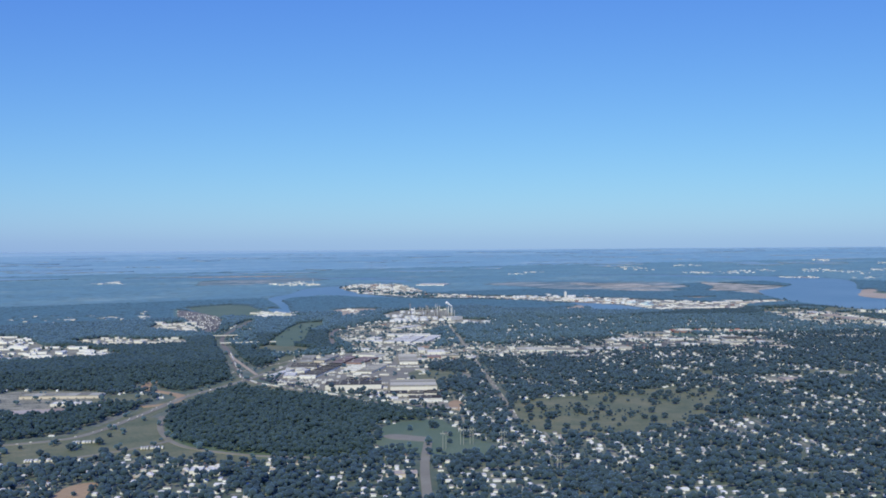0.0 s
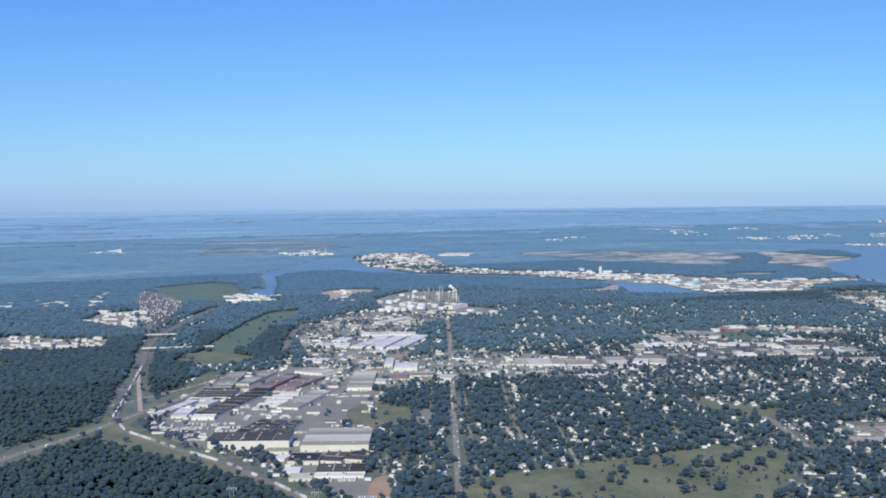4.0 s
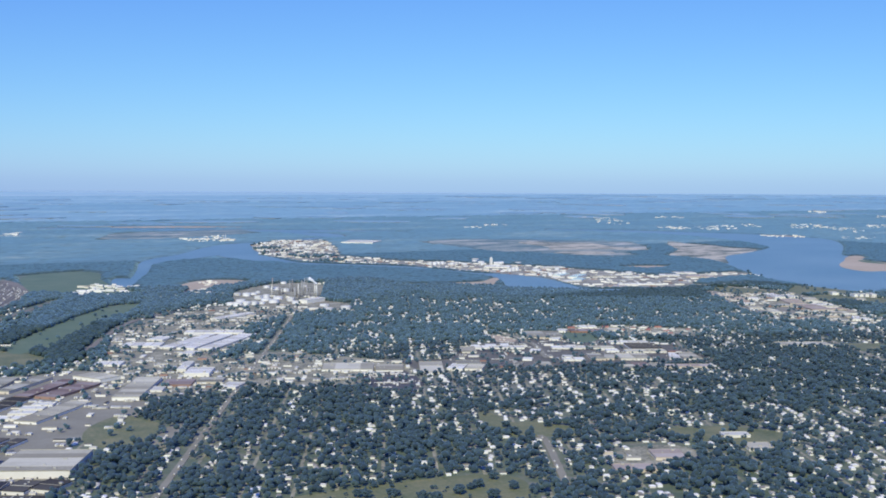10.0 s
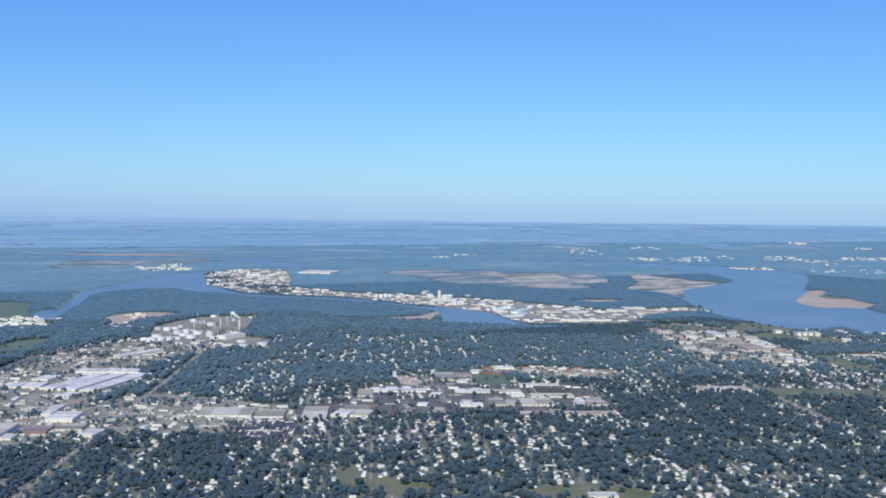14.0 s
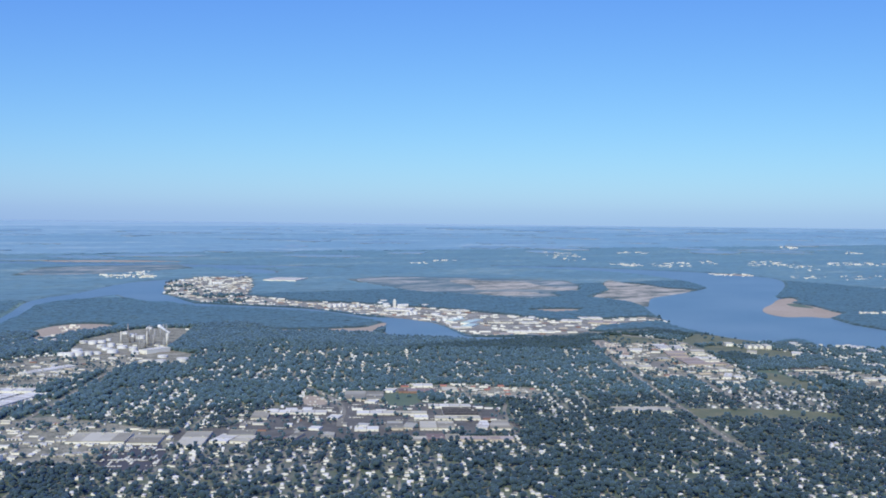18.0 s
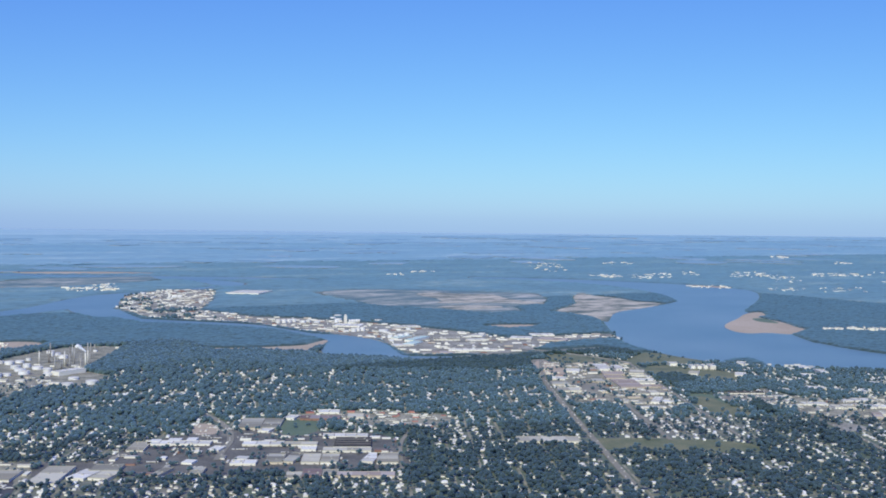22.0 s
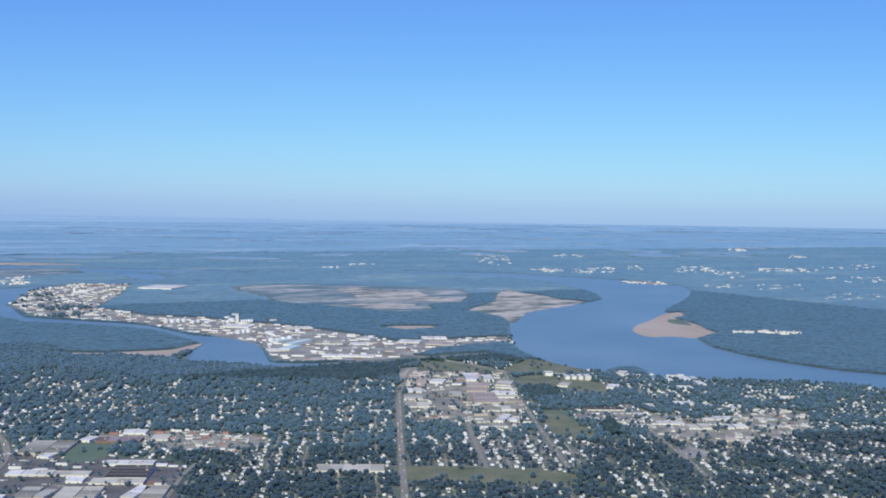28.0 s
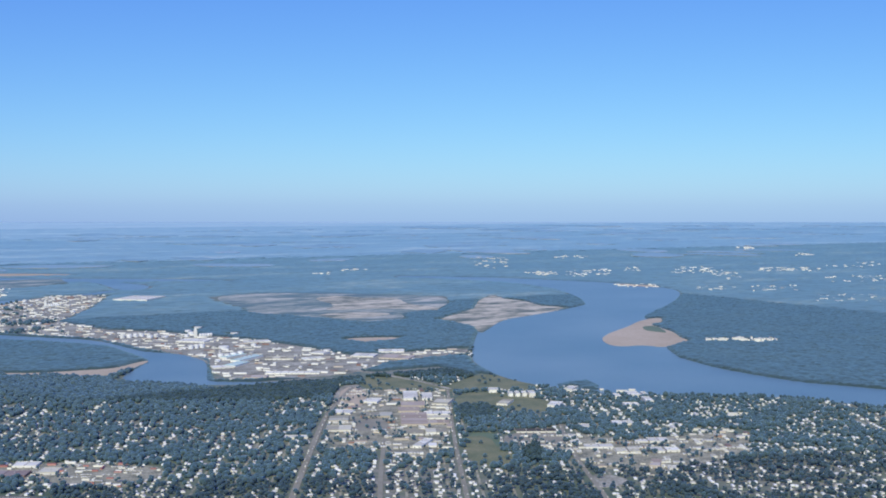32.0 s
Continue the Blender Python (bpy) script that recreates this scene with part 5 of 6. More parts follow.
def farm(outline, count, radius, height):
    for x, y in scatter(outline, count * 6):
        if count <= 0:
            return
        r = rng.uniform(*radius)
        if any(cover(x + a * r, y + b * r) == BUILT for a in (-1, 0, 1) for b in (-1, 0, 1)):
            continue
        tank(x, y, r, rng.uniform(*height))
        count -= 1


for x, y, r in (
    (137, 518, 2.2),
    (140, 513, 2.2),
    (145, 517, 2.2),
    (140, 497, 2.2),
    (145, 500, 2.2),
    (119, 478, 2.2),
    (121, 474, 2.2),
    (125, 475, 2.2),
    (129, 475, 2.2),
    (133, 476, 2.2),
    (140, 478, 2.2),
    (150, 482, 2.2),
    (148, 471, 2.2),
    (164, 547, 2.2),
    (164, 535, 2.2),
    (354, 568, 2.6),
    (360, 650, 2.6),
    (372, 668, 2.6),
    (359, 640, 2.6),
    (381, 627, 2.6),
):
    tank(x, y, r * float(rng.uniform(0.75, 1.1)), float(rng.uniform(1.0, 1.7)))

for x, y in TERMINAL_TANKS:
    tank(x, y, float(rng.uniform(1.4, 1.8)), float(rng.uniform(1.6, 2.3)))
farm(YARD_REFINERY, 10, (0.9, 2.4), (0.8, 1.5))
farm(YARD_TERMINAL, 14, (1.0, 2.2), (0.9, 1.6))


def column(x, y, h, r, label="slim steel process column with platforms"):
    ob = tagged(new("process_column"), label, "tower", "refinery columns")
    ob.matrix_basis = pose(x, y, 0)
    bm = bmesh.new()
    tube(bm, 0, 0, 0, h, r, r * 0.8, 10)
    part("shell", bm, M_RUSTY, ob, smooth=True)
    for k in range(3):
        bm = bmesh.new()
        z = h * (0.4 + 0.25 * k)
        tube(bm, 0, 0, z, z + 0.08, r * 1.9, r * 1.9, 10)
        part("platform", bm, M_STEEL, ob)


def stack(x, y, h, r):
    ob = tagged(new("smokestack"), "tall pale smokestack with dark rim", "chimney")
    ob.matrix_basis = pose(x, y, 0)
    bm = bmesh.new()
    tube(bm, 0, 0, 0, h, r, r * 0.6, 14)
    part("shaft", bm, WALL["white"], ob, smooth=True)
    bm = bmesh.new()
    tube(bm, 0, 0, h, h + 0.3, r * 0.68, r * 0.68, 14)
    part("rim", bm, M_RUSTY, ob)


REFINERY_CORE = [(142, 499), (173, 554), (198, 548), (163, 478), (147, 478)]

for x, y in scatter(REFINERY_CORE, 26):
    column(x, y, rng.uniform(2.5, 7.0), rng.uniform(0.14, 0.34))
STACKS = [(168, 492), (160, 496), (152, 510), (171, 501), (292, 967)]
for (x, y), h in zip(STACKS, (6.0, 6.5, 5.5, 6.0, 7.0)):
    stack(x, y, h, 0.3)

bm = bmesh.new()
for k in range(9):
    g = bmesh.ops.create_icosphere(bm, subdivisions=2, radius=1.0)
    s = 0.3 + 0.07 * k
    for v in g["verts"]:
        v.co = v.co * s * (1 + 0.25 * noise.noise(v.co * 1.7 + Vector((k, 0, 0)))) + Vector((STACKS[0][0] - 0.4 * k, STACKS[0][1] + 0.1 * k, 6.6 + 0.30 * k))
tagged(part("steam_plume", bm, M_STEAM, smooth=True), "small white plume of steam above a smokestack", "steam", kind="stuff")


def water_tower(x, y, h):
    ob = tagged(new("grain_elevator"), "tall white elevator tower on the peninsula", "tower")
    ob.matrix_basis = pose(x, y, 0)
    bm = bmesh.new()
    slab(bm, -0.8, -0.7, 0, 0.8, 0.7, h * 0.85, 0.08)
    part("tower", bm, WALL["white"], ob)
    bm = bmesh.new()
    slab(bm, -0.5, -0.5, h * 0.85, 0.5, 0.5, h, 0.05)
    part("head_house", bm, WALL["white"], ob)
    for k in range(5):
        bm = bmesh.new()
        tube(bm, 3.0 + 1.6 * k, 0, 0, h * 0.4, 0.8, 0.8, 14)
        part("silo", bm, M_TANK, ob, smooth=True)


water_tower(356, 623, 5.5)
water_tower(318, 868, 5.5)


# ---- far towns across the river ----
def town(outline, count, sizes, heights, name="far_buildings"):
    count = int(count * (2.4 if name == "far_buildings" and sizes[0] > 1.65 else 1.5))
    rows = [(x, y, rng.uniform(*sizes) * float(rng.choice([0.6, 0.8, 1.3])), rng.uniform(*sizes) * 0.4, rng.uniform(*heights) * float(rng.uniform(0.5, 1.0)), float(rng.choice([-28.0, -28.0, 62.0, -40.0])),
             ("white", "white", "white", "pale")[int(rng.integers(4))]) for x, y in scatter(outline, count)]
    shed_cluster(name, rows, "pale buildings in a far cluster among trees")


for outline, count, sizes, heights in (
    ([(862, 1138), (1025, 1402), (1079, 1370), (906, 1112)], 14, (2.4, 7.5), (1.1, 2.1)),
    ([(844, 998), (879, 1049), (913, 1029), (877, 979)], 14, (2.2, 6.8), (1.0, 1.9)),
    ([(873, 959), (949, 1060), (995, 1033), (915, 934)], 22, (2.1, 6.7), (1.0, 1.8)),
    ([(981, 990), (1041, 1062), (1059, 1052), (998, 980)], 6, (2.3, 7.3), (1.1, 2.0)),
    ([(1012, 947), (1090, 1034), (1135, 1008), (1053, 923)], 16, (2.3, 7.2), (1.0, 2.0)),
    ([(969, 840), (1098, 974), (1130, 955), (997, 824)], 12, (2.1, 6.6), (1.0, 1.8)),
    ([(1114, 913), (1184, 979), (1250, 941), (1176, 877)], 18, (2.4, 7.4), (1.1, 2.0)),
    ([(820, 809), (849, 844), (885, 823), (855, 789)], 9, (1.9, 5.9), (0.9, 1.6)),
    ([(895, 710), (947, 760), (985, 738), (930, 690)], 14, (1.8, 5.8), (0.8, 1.6)),
    ([(845, 739), (883, 781), (922, 758), (882, 718)], 6, (1.8, 5.7), (0.8, 1.6)),
    ([(596, 461), (612, 468), (640, 448), (634, 437)], 22, (1.5, 5.0), (1.4, 2.6)),
    ([(651, 1122), (668, 1159), (682, 1152), (664, 1114)], 3, (2.2, 6.9), (1.0, 1.9)),
    ([(704, 1164), (723, 1205), (749, 1190), (729, 1149)], 4, (2.3, 7.2), (1.1, 2.0)),
    ([(1571, 1403), (1647, 1479), (1675, 1463), (1597, 1388)], 4, (3.6, 11.2), (1.6, 3.1)),
    ([(1475, 1183), (1537, 1239), (1561, 1226), (1497, 1170)], 4, (3.2, 10.0), (1.5, 2.7)),
    ([(1246, 929), (1354, 1021), (1421, 983), (1307, 894)], 8, (2.6, 8.1), (1.2, 2.2)),
    ([(1046, 757), (1132, 831), (1190, 797), (1099, 726)], 14, (2.1, 6.6), (1.0, 1.8)),
    ([(860, 609), (913, 656), (967, 624), (910, 580)], 14, (1.7, 5.2), (0.8, 1.4)),
    ([(1107, 1293), (1160, 1366), (1201, 1342), (1146, 1270)], 6, (2.9, 9.0), (1.3, 2.5)),
    ([(266, 1022), (327, 1075), (303, 971), (259, 972)], 24, (2.2, 6.8), (1.3, 2.2)),
    ([(126, 1191), (164, 1229), (146, 1150), (113, 1129)], 5, (6.0, 15.0), (1.3, 2.2)),
    (YARD_FARWEST, 44, (2.2, 6.8), (0.8, 1.6)),
    (YARD_STRIPWEST, 26, (1.9, 5.2), (0.8, 1.5)),
    ([(-65, 644), (28, 658), (-1, 542), (-75, 538)], 26, (2.2, 5.2), (0.8, 1.5)),
    ([(-9, 532), (10, 561), (27, 568), (9, 493), (-3, 470), (-9, 498)], 16, (2.2, 6.8), (0.8, 1.6)),
    ([(87, 611), (98, 599), (94, 578), (83, 587)], 8, (1.8, 4.2), (0.6, 1.2)),
    ([(112, 565), (120, 555), (114, 535), (107, 543)], 8, (1.8, 4.2), (0.6, 1.2)),
    ([(143, 594), (156, 599), (147, 571), (136, 570)], 12, (1.0, 2.6), (0.5, 1.0)),
    ([(78, 595), (111, 588), (94, 533), (66, 542)], 18, (2.2, 6.8), (0.8, 1.8)),
    ([(105, 543), (143, 559), (126, 515), (100, 523)], 12, (2.2, 6.0), (0.8, 1.6)),
    ([(436, 370), (457, 350), (447, 334), (424, 352)], 8, (1.6, 3.6), (0.8, 1.5)),
    ([(437, 306), (475, 302), (431, 269), (402, 272)], 16, (1.5, 4.5), (0.8, 1.6)),
    ([(432, 389), (447, 376), (426, 352), (414, 364)], 5, (1.4, 3.0), (0.8, 1.4)),
):
    town(outline, count, sizes, heights)


# ---- suburb: houses along the street grid ----
def house_shapes(w, d, h):
    """Walls and a hipped roof of a small house, as vertices and faces."""
    w, d = w / 2, d / 2
    wall_v = [(-w, -d, 0), (w, -d, 0), (w, d, 0), (-w, d, 0), (-w, -d, h), (w, -d, h), (w, d, h), (-w, d, h)]
    wall_f = [(0, 1, 5, 4), (1, 2, 6, 5), (2, 3, 7, 6), (3, 0, 4, 7)]
    e, r, top = 0.06, max(w - d * 0.8, 0.1), h + d * 0.4
    roof_v = [(-w - e, -d - e, h - 0.02), (w + e, -d - e, h - 0.02), (w + e, d + e, h - 0.02), (-w - e, d + e, h - 0.02), (-r, 0, top), (r, 0, top)]
    roof_f = [(0, 1, 5, 4), (1, 2, 5), (2, 3, 4, 5), (3, 0, 4), (3, 2, 1, 0)]
    return wall_v, wall_f, roof_v, roof_f


def district(off, along):
    """Streets run one way in some districts and across in others."""
    return (math.floor(off / 57.0) * 7 + math.floor(along / 75.0) * 3 + math.floor(off / 57.0) * math.floor(along / 75.0)) % 7 == 0


def grid_point(off, along):
    return off * GV[0] + along * GU[0], off * GV[1] + along * GU[1]


PATCHES = rng.random((90, 90))


def leafiness(x, y, cell=13.0):
    """A soft field from 0 to 1: open blocks of houses at the low end, closed tree cover at the high end."""
    u, v = np.asarray(x) / cell + 25.0, np.asarray(y) / cell + 5.0
    i, j = np.floor(u).astype(int) % 89, np.floor(v).astype(int) % 89
    a, b = u - np.floor(u), v - np.floor(v)
    a, b = a * a * (3 - 2 * a), b * b * (3 - 2 * b)
    return (PATCHES[i, j] * (1 - a) + PATCHES[i + 1, j] * a) * (1 - b) + (PATCHES[i, j + 1] * (1 - a) + PATCHES[i + 1, j + 1] * a) * b


STREETS = []                     # (across, shift) of each street line
for across in (False, True):
    for row in range(-90, 110):
        STREETS.append((across, row * 9.5 + float(rng.uniform(-1.6, 1.6))))
lots = []
for across, shift in STREETS:
    for k in range(-260, 340):
        run = k * 2.4 + float(rng.normal(0, 0.8))
        for side in (-1, 1):
            near = shift + side * float(rng.uniform(1.4, 3.6))
            off, along = (run, near) if across else (near, run)
            if district(off, along) == across:
                lots.append((*grid_point(off, along), side))
lots = np.array(lots)
keep = (lots[:, 0] > -230) & (lots[:, 0] < 600) & (lots[:, 1] > 47) & (lots[:, 1] < 520)
lots = lots[keep]
lots = lots[cover(lots[:, 0], lots[:, 1]) == SUBURB]
lots = lots[0.6 * leafiness(lots[:, 0], lots[:, 1]) + 0.4 * leafiness(lots[:, 0], lots[:, 1], 5.0) + rng.normal(0, 0.08, len(lots)) < 0.56]
lots = lots[np.argsort(lots[:, 1] + 0.58 * -lots[:, 0])]
# the houses nearest to the flight line are things of their own, the rest are joined
NEAR = 300
houses = [(float(x), float(y), GRID + (90.0 if rng.random() < 0.35 else 0.0) + float(rng.normal(0, 2)),
           float(rng.uniform(0.9, 1.6)), float(rng.uniform(0.7, 1.0)), float(rng.uniform(0.32, 0.46))) for x, y, s in lots]
HOUSE_KINDS = []
for w, d, h in ((1.2, 0.9, 0.4), (1.45, 0.95, 0.4), (1.75, 1.0, 0.44), (1.1, 0.95, 0.5)):
    wv, wf, rv, rf = house_shapes(w, d, h)
    HOUSE_KINDS.append((mesh_from("wall", wv, wf, M_SIDING1), mesh_from("roof", rv, rf, M_SHINGLE1),
                        mesh_from("window", [(-0.13, -d / 2 - 0.012, 0.14), (0.13, -d / 2 - 0.012, 0.14), (0.13, -d / 2 - 0.012, 0.29), (-0.13, -d / 2 - 0.012, 0.29)], [(0, 1, 2, 3)], M_DARKGLASS),
                        mesh_from("chimney", [(x * 0.07 + w * 0.2, y * 0.07, z) for z in (h, h + 0.5) for x, y in ((-1, -1), (1, -1), (1, 1), (-1, 1))],
                                  [(0, 1, 5, 4), (1, 2, 6, 5), (2, 3, 7, 6), (3, 0, 4, 7), (4, 5, 6, 7)], WALL["brick"])))
near_x = np.array([h[0] for h in houses])
near_y = np.array([h[1] for h in houses])
order = np.argsort(near_y + 0.0 * near_x - 0.12 * np.abs(near_x - 60))
seen = [k for k in order if near_y[k] > 118 + 0.1 * abs(near_x[k])][:NEAR]
chosen = set(seen)
for k in seen:
    x, y, a, *_ = houses[k]
    kind = HOUSE_KINDS[int(rng.integers(4))]
    ob = tagged(new("house"), "small single-storey house with hipped shingle roof among trees", "house", "suburban houses")
    ob.matrix_basis = pose(x, y, 0, 0, 0, a)
    wall, roof = part("wall", kind[0], None, ob), part("roof", kind[1], None, ob)
    part("window", kind[2], None, wall)
    part("chimney", kind[3], None, roof, "small brick chimney")
wall_v, wall_f, roof_v, roof_f4 = [], [], [], []
for k, (x, y, a, w, d, h) in enumerate(houses):
    if rng.random() < 0.85:
        stamp_box(x - 0.9 * GU[0], y - 0.9 * GU[1], w, d, a, BUILT, 0.6)
    else:
        stamp_box(x, y, w, d, a, BUILT, 0.1)
    if k in chosen:
        continue
    wv, wf, rv, rf = house_shapes(w, d, h)
    c, s = math.cos(radians(a)), math.sin(radians(a))
    turn = lambda vs: [(x + c * p - s * q, y + s * p + c * q, z) for p, q, z in vs]
    wall_f.extend(tuple(i + len(wall_v) for i in f) for f in wf)
    wall_v.extend(turn(wv))
    roof_f4.extend(tuple(i + len(roof_v) for i in f) for f in rf)
    roof_v.extend(turn(rv))
far_houses = tagged(new("suburb_houses"), "many small pale houses scattered among suburban trees", "houses", kind="stuff")
tagged(part("wall", mesh_from("wall", wall_v, wall_f, M_HOUSE), None, far_houses), kind="stuff")
tagged(part("roof", mesh_from("roof", roof_v, roof_f4, M_SHINGLE), None, far_houses), kind="stuff")

# narrow streets between the house rows, one broken sheet of stretches where nothing else lies
sv, sf = [], []
for across, shift in STREETS:
    for k in range(-140, 180):
        ends = [(k * 5.0, shift), (k * 5.0 + 5.0, shift)] if across else [(shift, k * 5.0), (shift, k * 5.0 + 5.0)]
        mid = ((ends[0][0] + ends[1][0]) / 2, (ends[0][1] + ends[1][1]) / 2)
        mx, my = grid_point(*mid)
        if not (-230 < mx < 600 and 47 < my < 520) or cover(mx, my) != SUBURB or district(*mid) != across:
            continue
        n = len(sv)
        for (off, along), s in ((ends[0], -0.36), (ends[0], 0.36), (ends[1], 0.36), (ends[1], -0.36)):
            p = grid_point(off, along + s) if across else grid_point(off + s, along)
            sv.append((*p, 0.03))
        sf.append((n, n + 1, n + 2, n + 3) if not across else (n + 3, n + 2, n + 1, n))
        if rng.random() < 0.65:
            stamp_line([((sv[n][0] + sv[n + 1][0]) / 2, (sv[n][1] + sv[n + 1][1]) / 2), ((sv[n + 2][0] + sv[n + 3][0]) / 2, (sv[n + 2][1] + sv[n + 3][1]) / 2)], 1.2, OPEN)
me = mesh_from("suburb_streets", sv, sf, M_CONCRETE)
me.flip_normals()
tagged(part("suburb_streets", me, None), "narrow grey residential streets between houses", "road", kind="structure")


# ---- trees ----
def ico(sub):
    bm = bmesh.new()
    bmesh.ops.create_icosphere(bm, subdivisions=sub, radius=1.0)
    v = np.array([p.co[:] for p in bm.verts])
    f = np.array([[p.index for p in q.verts] for q in bm.faces])
    bm.free()
    return v, f


ICO1, ICO1F = ico(1)


def blobs(centres, radii, squash):
    """Many uneven leaf clumps as one set of vertices and faces."""
    n = len(centres)
    jit = 1 + rng.uniform(-0.3, 0.3, (n, len(ICO1), 1))
    a = rng.uniform(0, 6.28, n)
    c, s = np.cos(a)[:, None], np.sin(a)[:, None]
    v = np.stack([ICO1[None, :, 0] * c - ICO1[None, :, 1] * s, ICO1[None, :, 0] * s + ICO1[None, :, 1] * c, np.repeat(ICO1[None, :, 2], n, 0)], -1)
    v = v * jit * radii[:, None, None] * np.stack([np.ones(n), np.ones(n), squash], -1)[:, None, :] + centres[:, None, :]
    f = ICO1F[None] + (np.arange(n) * len(ICO1))[:, None, None]
    return v.reshape(-1, 3), f.reshape(-1, 3)


def jittered(x0, y0, x1, y1, step):
    gx, gy = np.meshgrid(np.arange(x0, x1, step), np.arange(y0, y1, step))
    p = np.stack([gx.ravel(), gy.ravel()], -1)
    return p + rng.uniform(-0.5, 0.5, p.shape) * step


def in_view(p, margin=0.0):
    """Land that lies in the band the flight looks out over."""
    x, y = p[:, 0], p[:, 1]
    return ((y > 100) | ((x + 187) * 0.5 + (y + 83) * 0.866 > 138)) & (x > 0.12 * y - 205 - margin) & (x < 1.33 * y + 185 + margin)


def clumpy(p, scale, cut):
    """Uneven density: true where a soft random field is above the cut."""
    gx = (np.sin(p[:, 0] * scale + 1.3) + np.sin(p[:, 1] * scale * 1.31 + 0.4) + np.sin((p[:, 0] + p[:, 1]) * scale * 0.73 + 2.0)
          + np.sin((p[:, 0] * 0.6 - p[:, 1]) * scale * 1.9)) / 4
    return gx + rng.uniform(-0.5, 0.5, len(p)) > cut


def wood(name, p, radius, clumps, label, tall=1.0, mat=M_LEAF, slim=1.0, loose=0.42):
    n = len(p)
    r = rng.uniform(*radius, n)
    cs, rs = [], []
    for k in range(clumps):
        off = rng.normal(0, loose, (n, 3)) * r[:, None] * (0 if clumps == 1 else 1)
        z = r * tall * rng.uniform(0.75, 1.05, n)
        cs.append(np.stack([p[:, 0] + off[:, 0], p[:, 1] + off[:, 1], z + np.abs(off[:, 2]) * 0.8], -1))
        rs.append(r * (1.0 if clumps == 1 else rng.uniform(0.55, 0.85, n) * slim))
    order = np.arange(n * clumps).reshape(clumps, n).T.ravel()
    v, f = blobs(np.concatenate(cs)[order], np.concatenate(rs)[order], np.full(n * clumps, 0.85))
    return tagged(part(name, mesh_from(name, v, f, mat, True), None), label, "trees", kind="stuff")


for y0, y1, step, radius, clumps, cut, mat, label in (
    (45, 240, 1.52, (0.4, 1.08), 2, 0.26, M_LEAF, "leafy dark-green trees between suburban houses"),
    (240, 330, 1.5, (0.4, 1.0), 2, 0.27, M_LEAF, "small leafy trees between rows of houses"),
    # the farther bands take the leaf copy with haze in its colour
    (330, 430, 1.6, (0.5, 1.1), 1, 0.27, M_LEAF_HAZED, "leafy dark-green trees in the farther suburb"),
    (430, 560, 1.9, (0.6, 1.2), 1, 0.22, M_LEAF_HAZED, "hazy green trees at the far edge of the suburb"),
):
    p = jittered(-200, 45, 820, y1, step)
    depth = p[:, 1] + 0.35 * np.maximum(0, p[:, 0] - 140)          # the flight sees the eastern blocks from farther off
    p = p[in_view(p) & (depth >= y0) & (depth < y1 + (200 if y1 == 560 else 0)) & (p[:, 1] < 560)]
    p = p[cover(p[:, 0], p[:, 1]) == SUBURB]
    p = p[0.65 * leafiness(p[:, 0], p[:, 1]) + 0.35 * leafiness(p[:, 0], p[:, 1], 5.0) + rng.uniform(-0.36, 0.36, len(p)) > cut + 0.1 * (p[:, 0] > 290) + 0.12 * ((p[:, 1] < 132) & (p[:, 0] > -82))]
    wood("suburb_trees", p, radius, clumps, label, mat=mat, loose=0.62)
for y0, y1, x1, step, radius, clumps, tall, mat, label in (
    (100, 330, 420, 1.2, (0.5, 1.05), 2, 1.25, M_WOOD, "dense dark-green broadleaf woods"),
    (330, 440, 420, 1.5, (0.75, 1.3), 1, 0.8, M_WOOD, "dense dark-green woods beside the works"),
    # woods by the harbour: haze comes from the paler leaf copy
    (438, 516, 303, 2.0, (1.0, 1.6), 1, 0.65, M_LEAF_HAZED, "dense hazy green woods above the harbour channel"),
    (516, 570, 235, 2.1, (1.1, 1.7), 1, 0.6, M_LEAF_HAZED, "dense hazy green woods around the harbour"),
):
    p = jittered(-200, y0, x1, y1, step)
    p = p[in_view(p)]
    p = p[cover(p[:, 0], p[:, 1]) == FOREST]
    wood("forest_trees", p, radius, clumps, label, tall, mat, slim=0.9)
# sparse trees in yards, lawns and along banks
p = jittered(-230, 100, 620, 480, 5.5)
p = p[in_view(p)]
p = p[cover(p[:, 0], p[:, 1]) == OPEN]
w = np.zeros(len(p), dtype=bool)
for o in (RIVER_EAST, HARBOUR_CHANNEL, HARBOUR_WEST, PASTURE, ROAD_MAIN, SANDBAR, SHOAL, FIELD_HOOK, FIELD_PALE, YARD_TERMINAL, YARD_REFINERY):
    w |= inside(p[:, 0], p[:, 1], o)
p = p[~w & (rng.random(len(p)) < 0.25)]
# leaves with painted haze, as in the farther suburb
wood("scattered_trees", p, (0.5, 0.95), 3, "scattered small trees on lawns and verges", mat=M_LEAF_HAZED)

# low bushes dotted over the pasture
p = jittered(-60, 100, 80, 200, 2.6)
p = p[inside(p[:, 0], p[:, 1], PASTURE) & (cover(p[:, 0], p[:, 1]) == OPEN)]
p = p[clumpy(p, 0.16, 0.2)]
wood("pasture_bushes", p, (0.18, 0.5), 2, "low dark bushes dotted over dry pasture", loose=0.7)

# clumps of trees that break up the working yards
p = jittered(-150, 100, 620, 480, 2.4)
c = cover(p[:, 0], p[:, 1])
w = np.zeros(len(p), dtype=bool)
for o in (YARD_WORKS, YARD_CROSS, YARD_MALL, YARD_RIVER, YARD_EAST, YARD_RED, YARD_RAIL_WEST):
    w |= inside(p[:, 0], p[:, 1], o)
p = p[w & (c == OPEN)]
p = p[clumpy(p, 0.21, 0.38)]
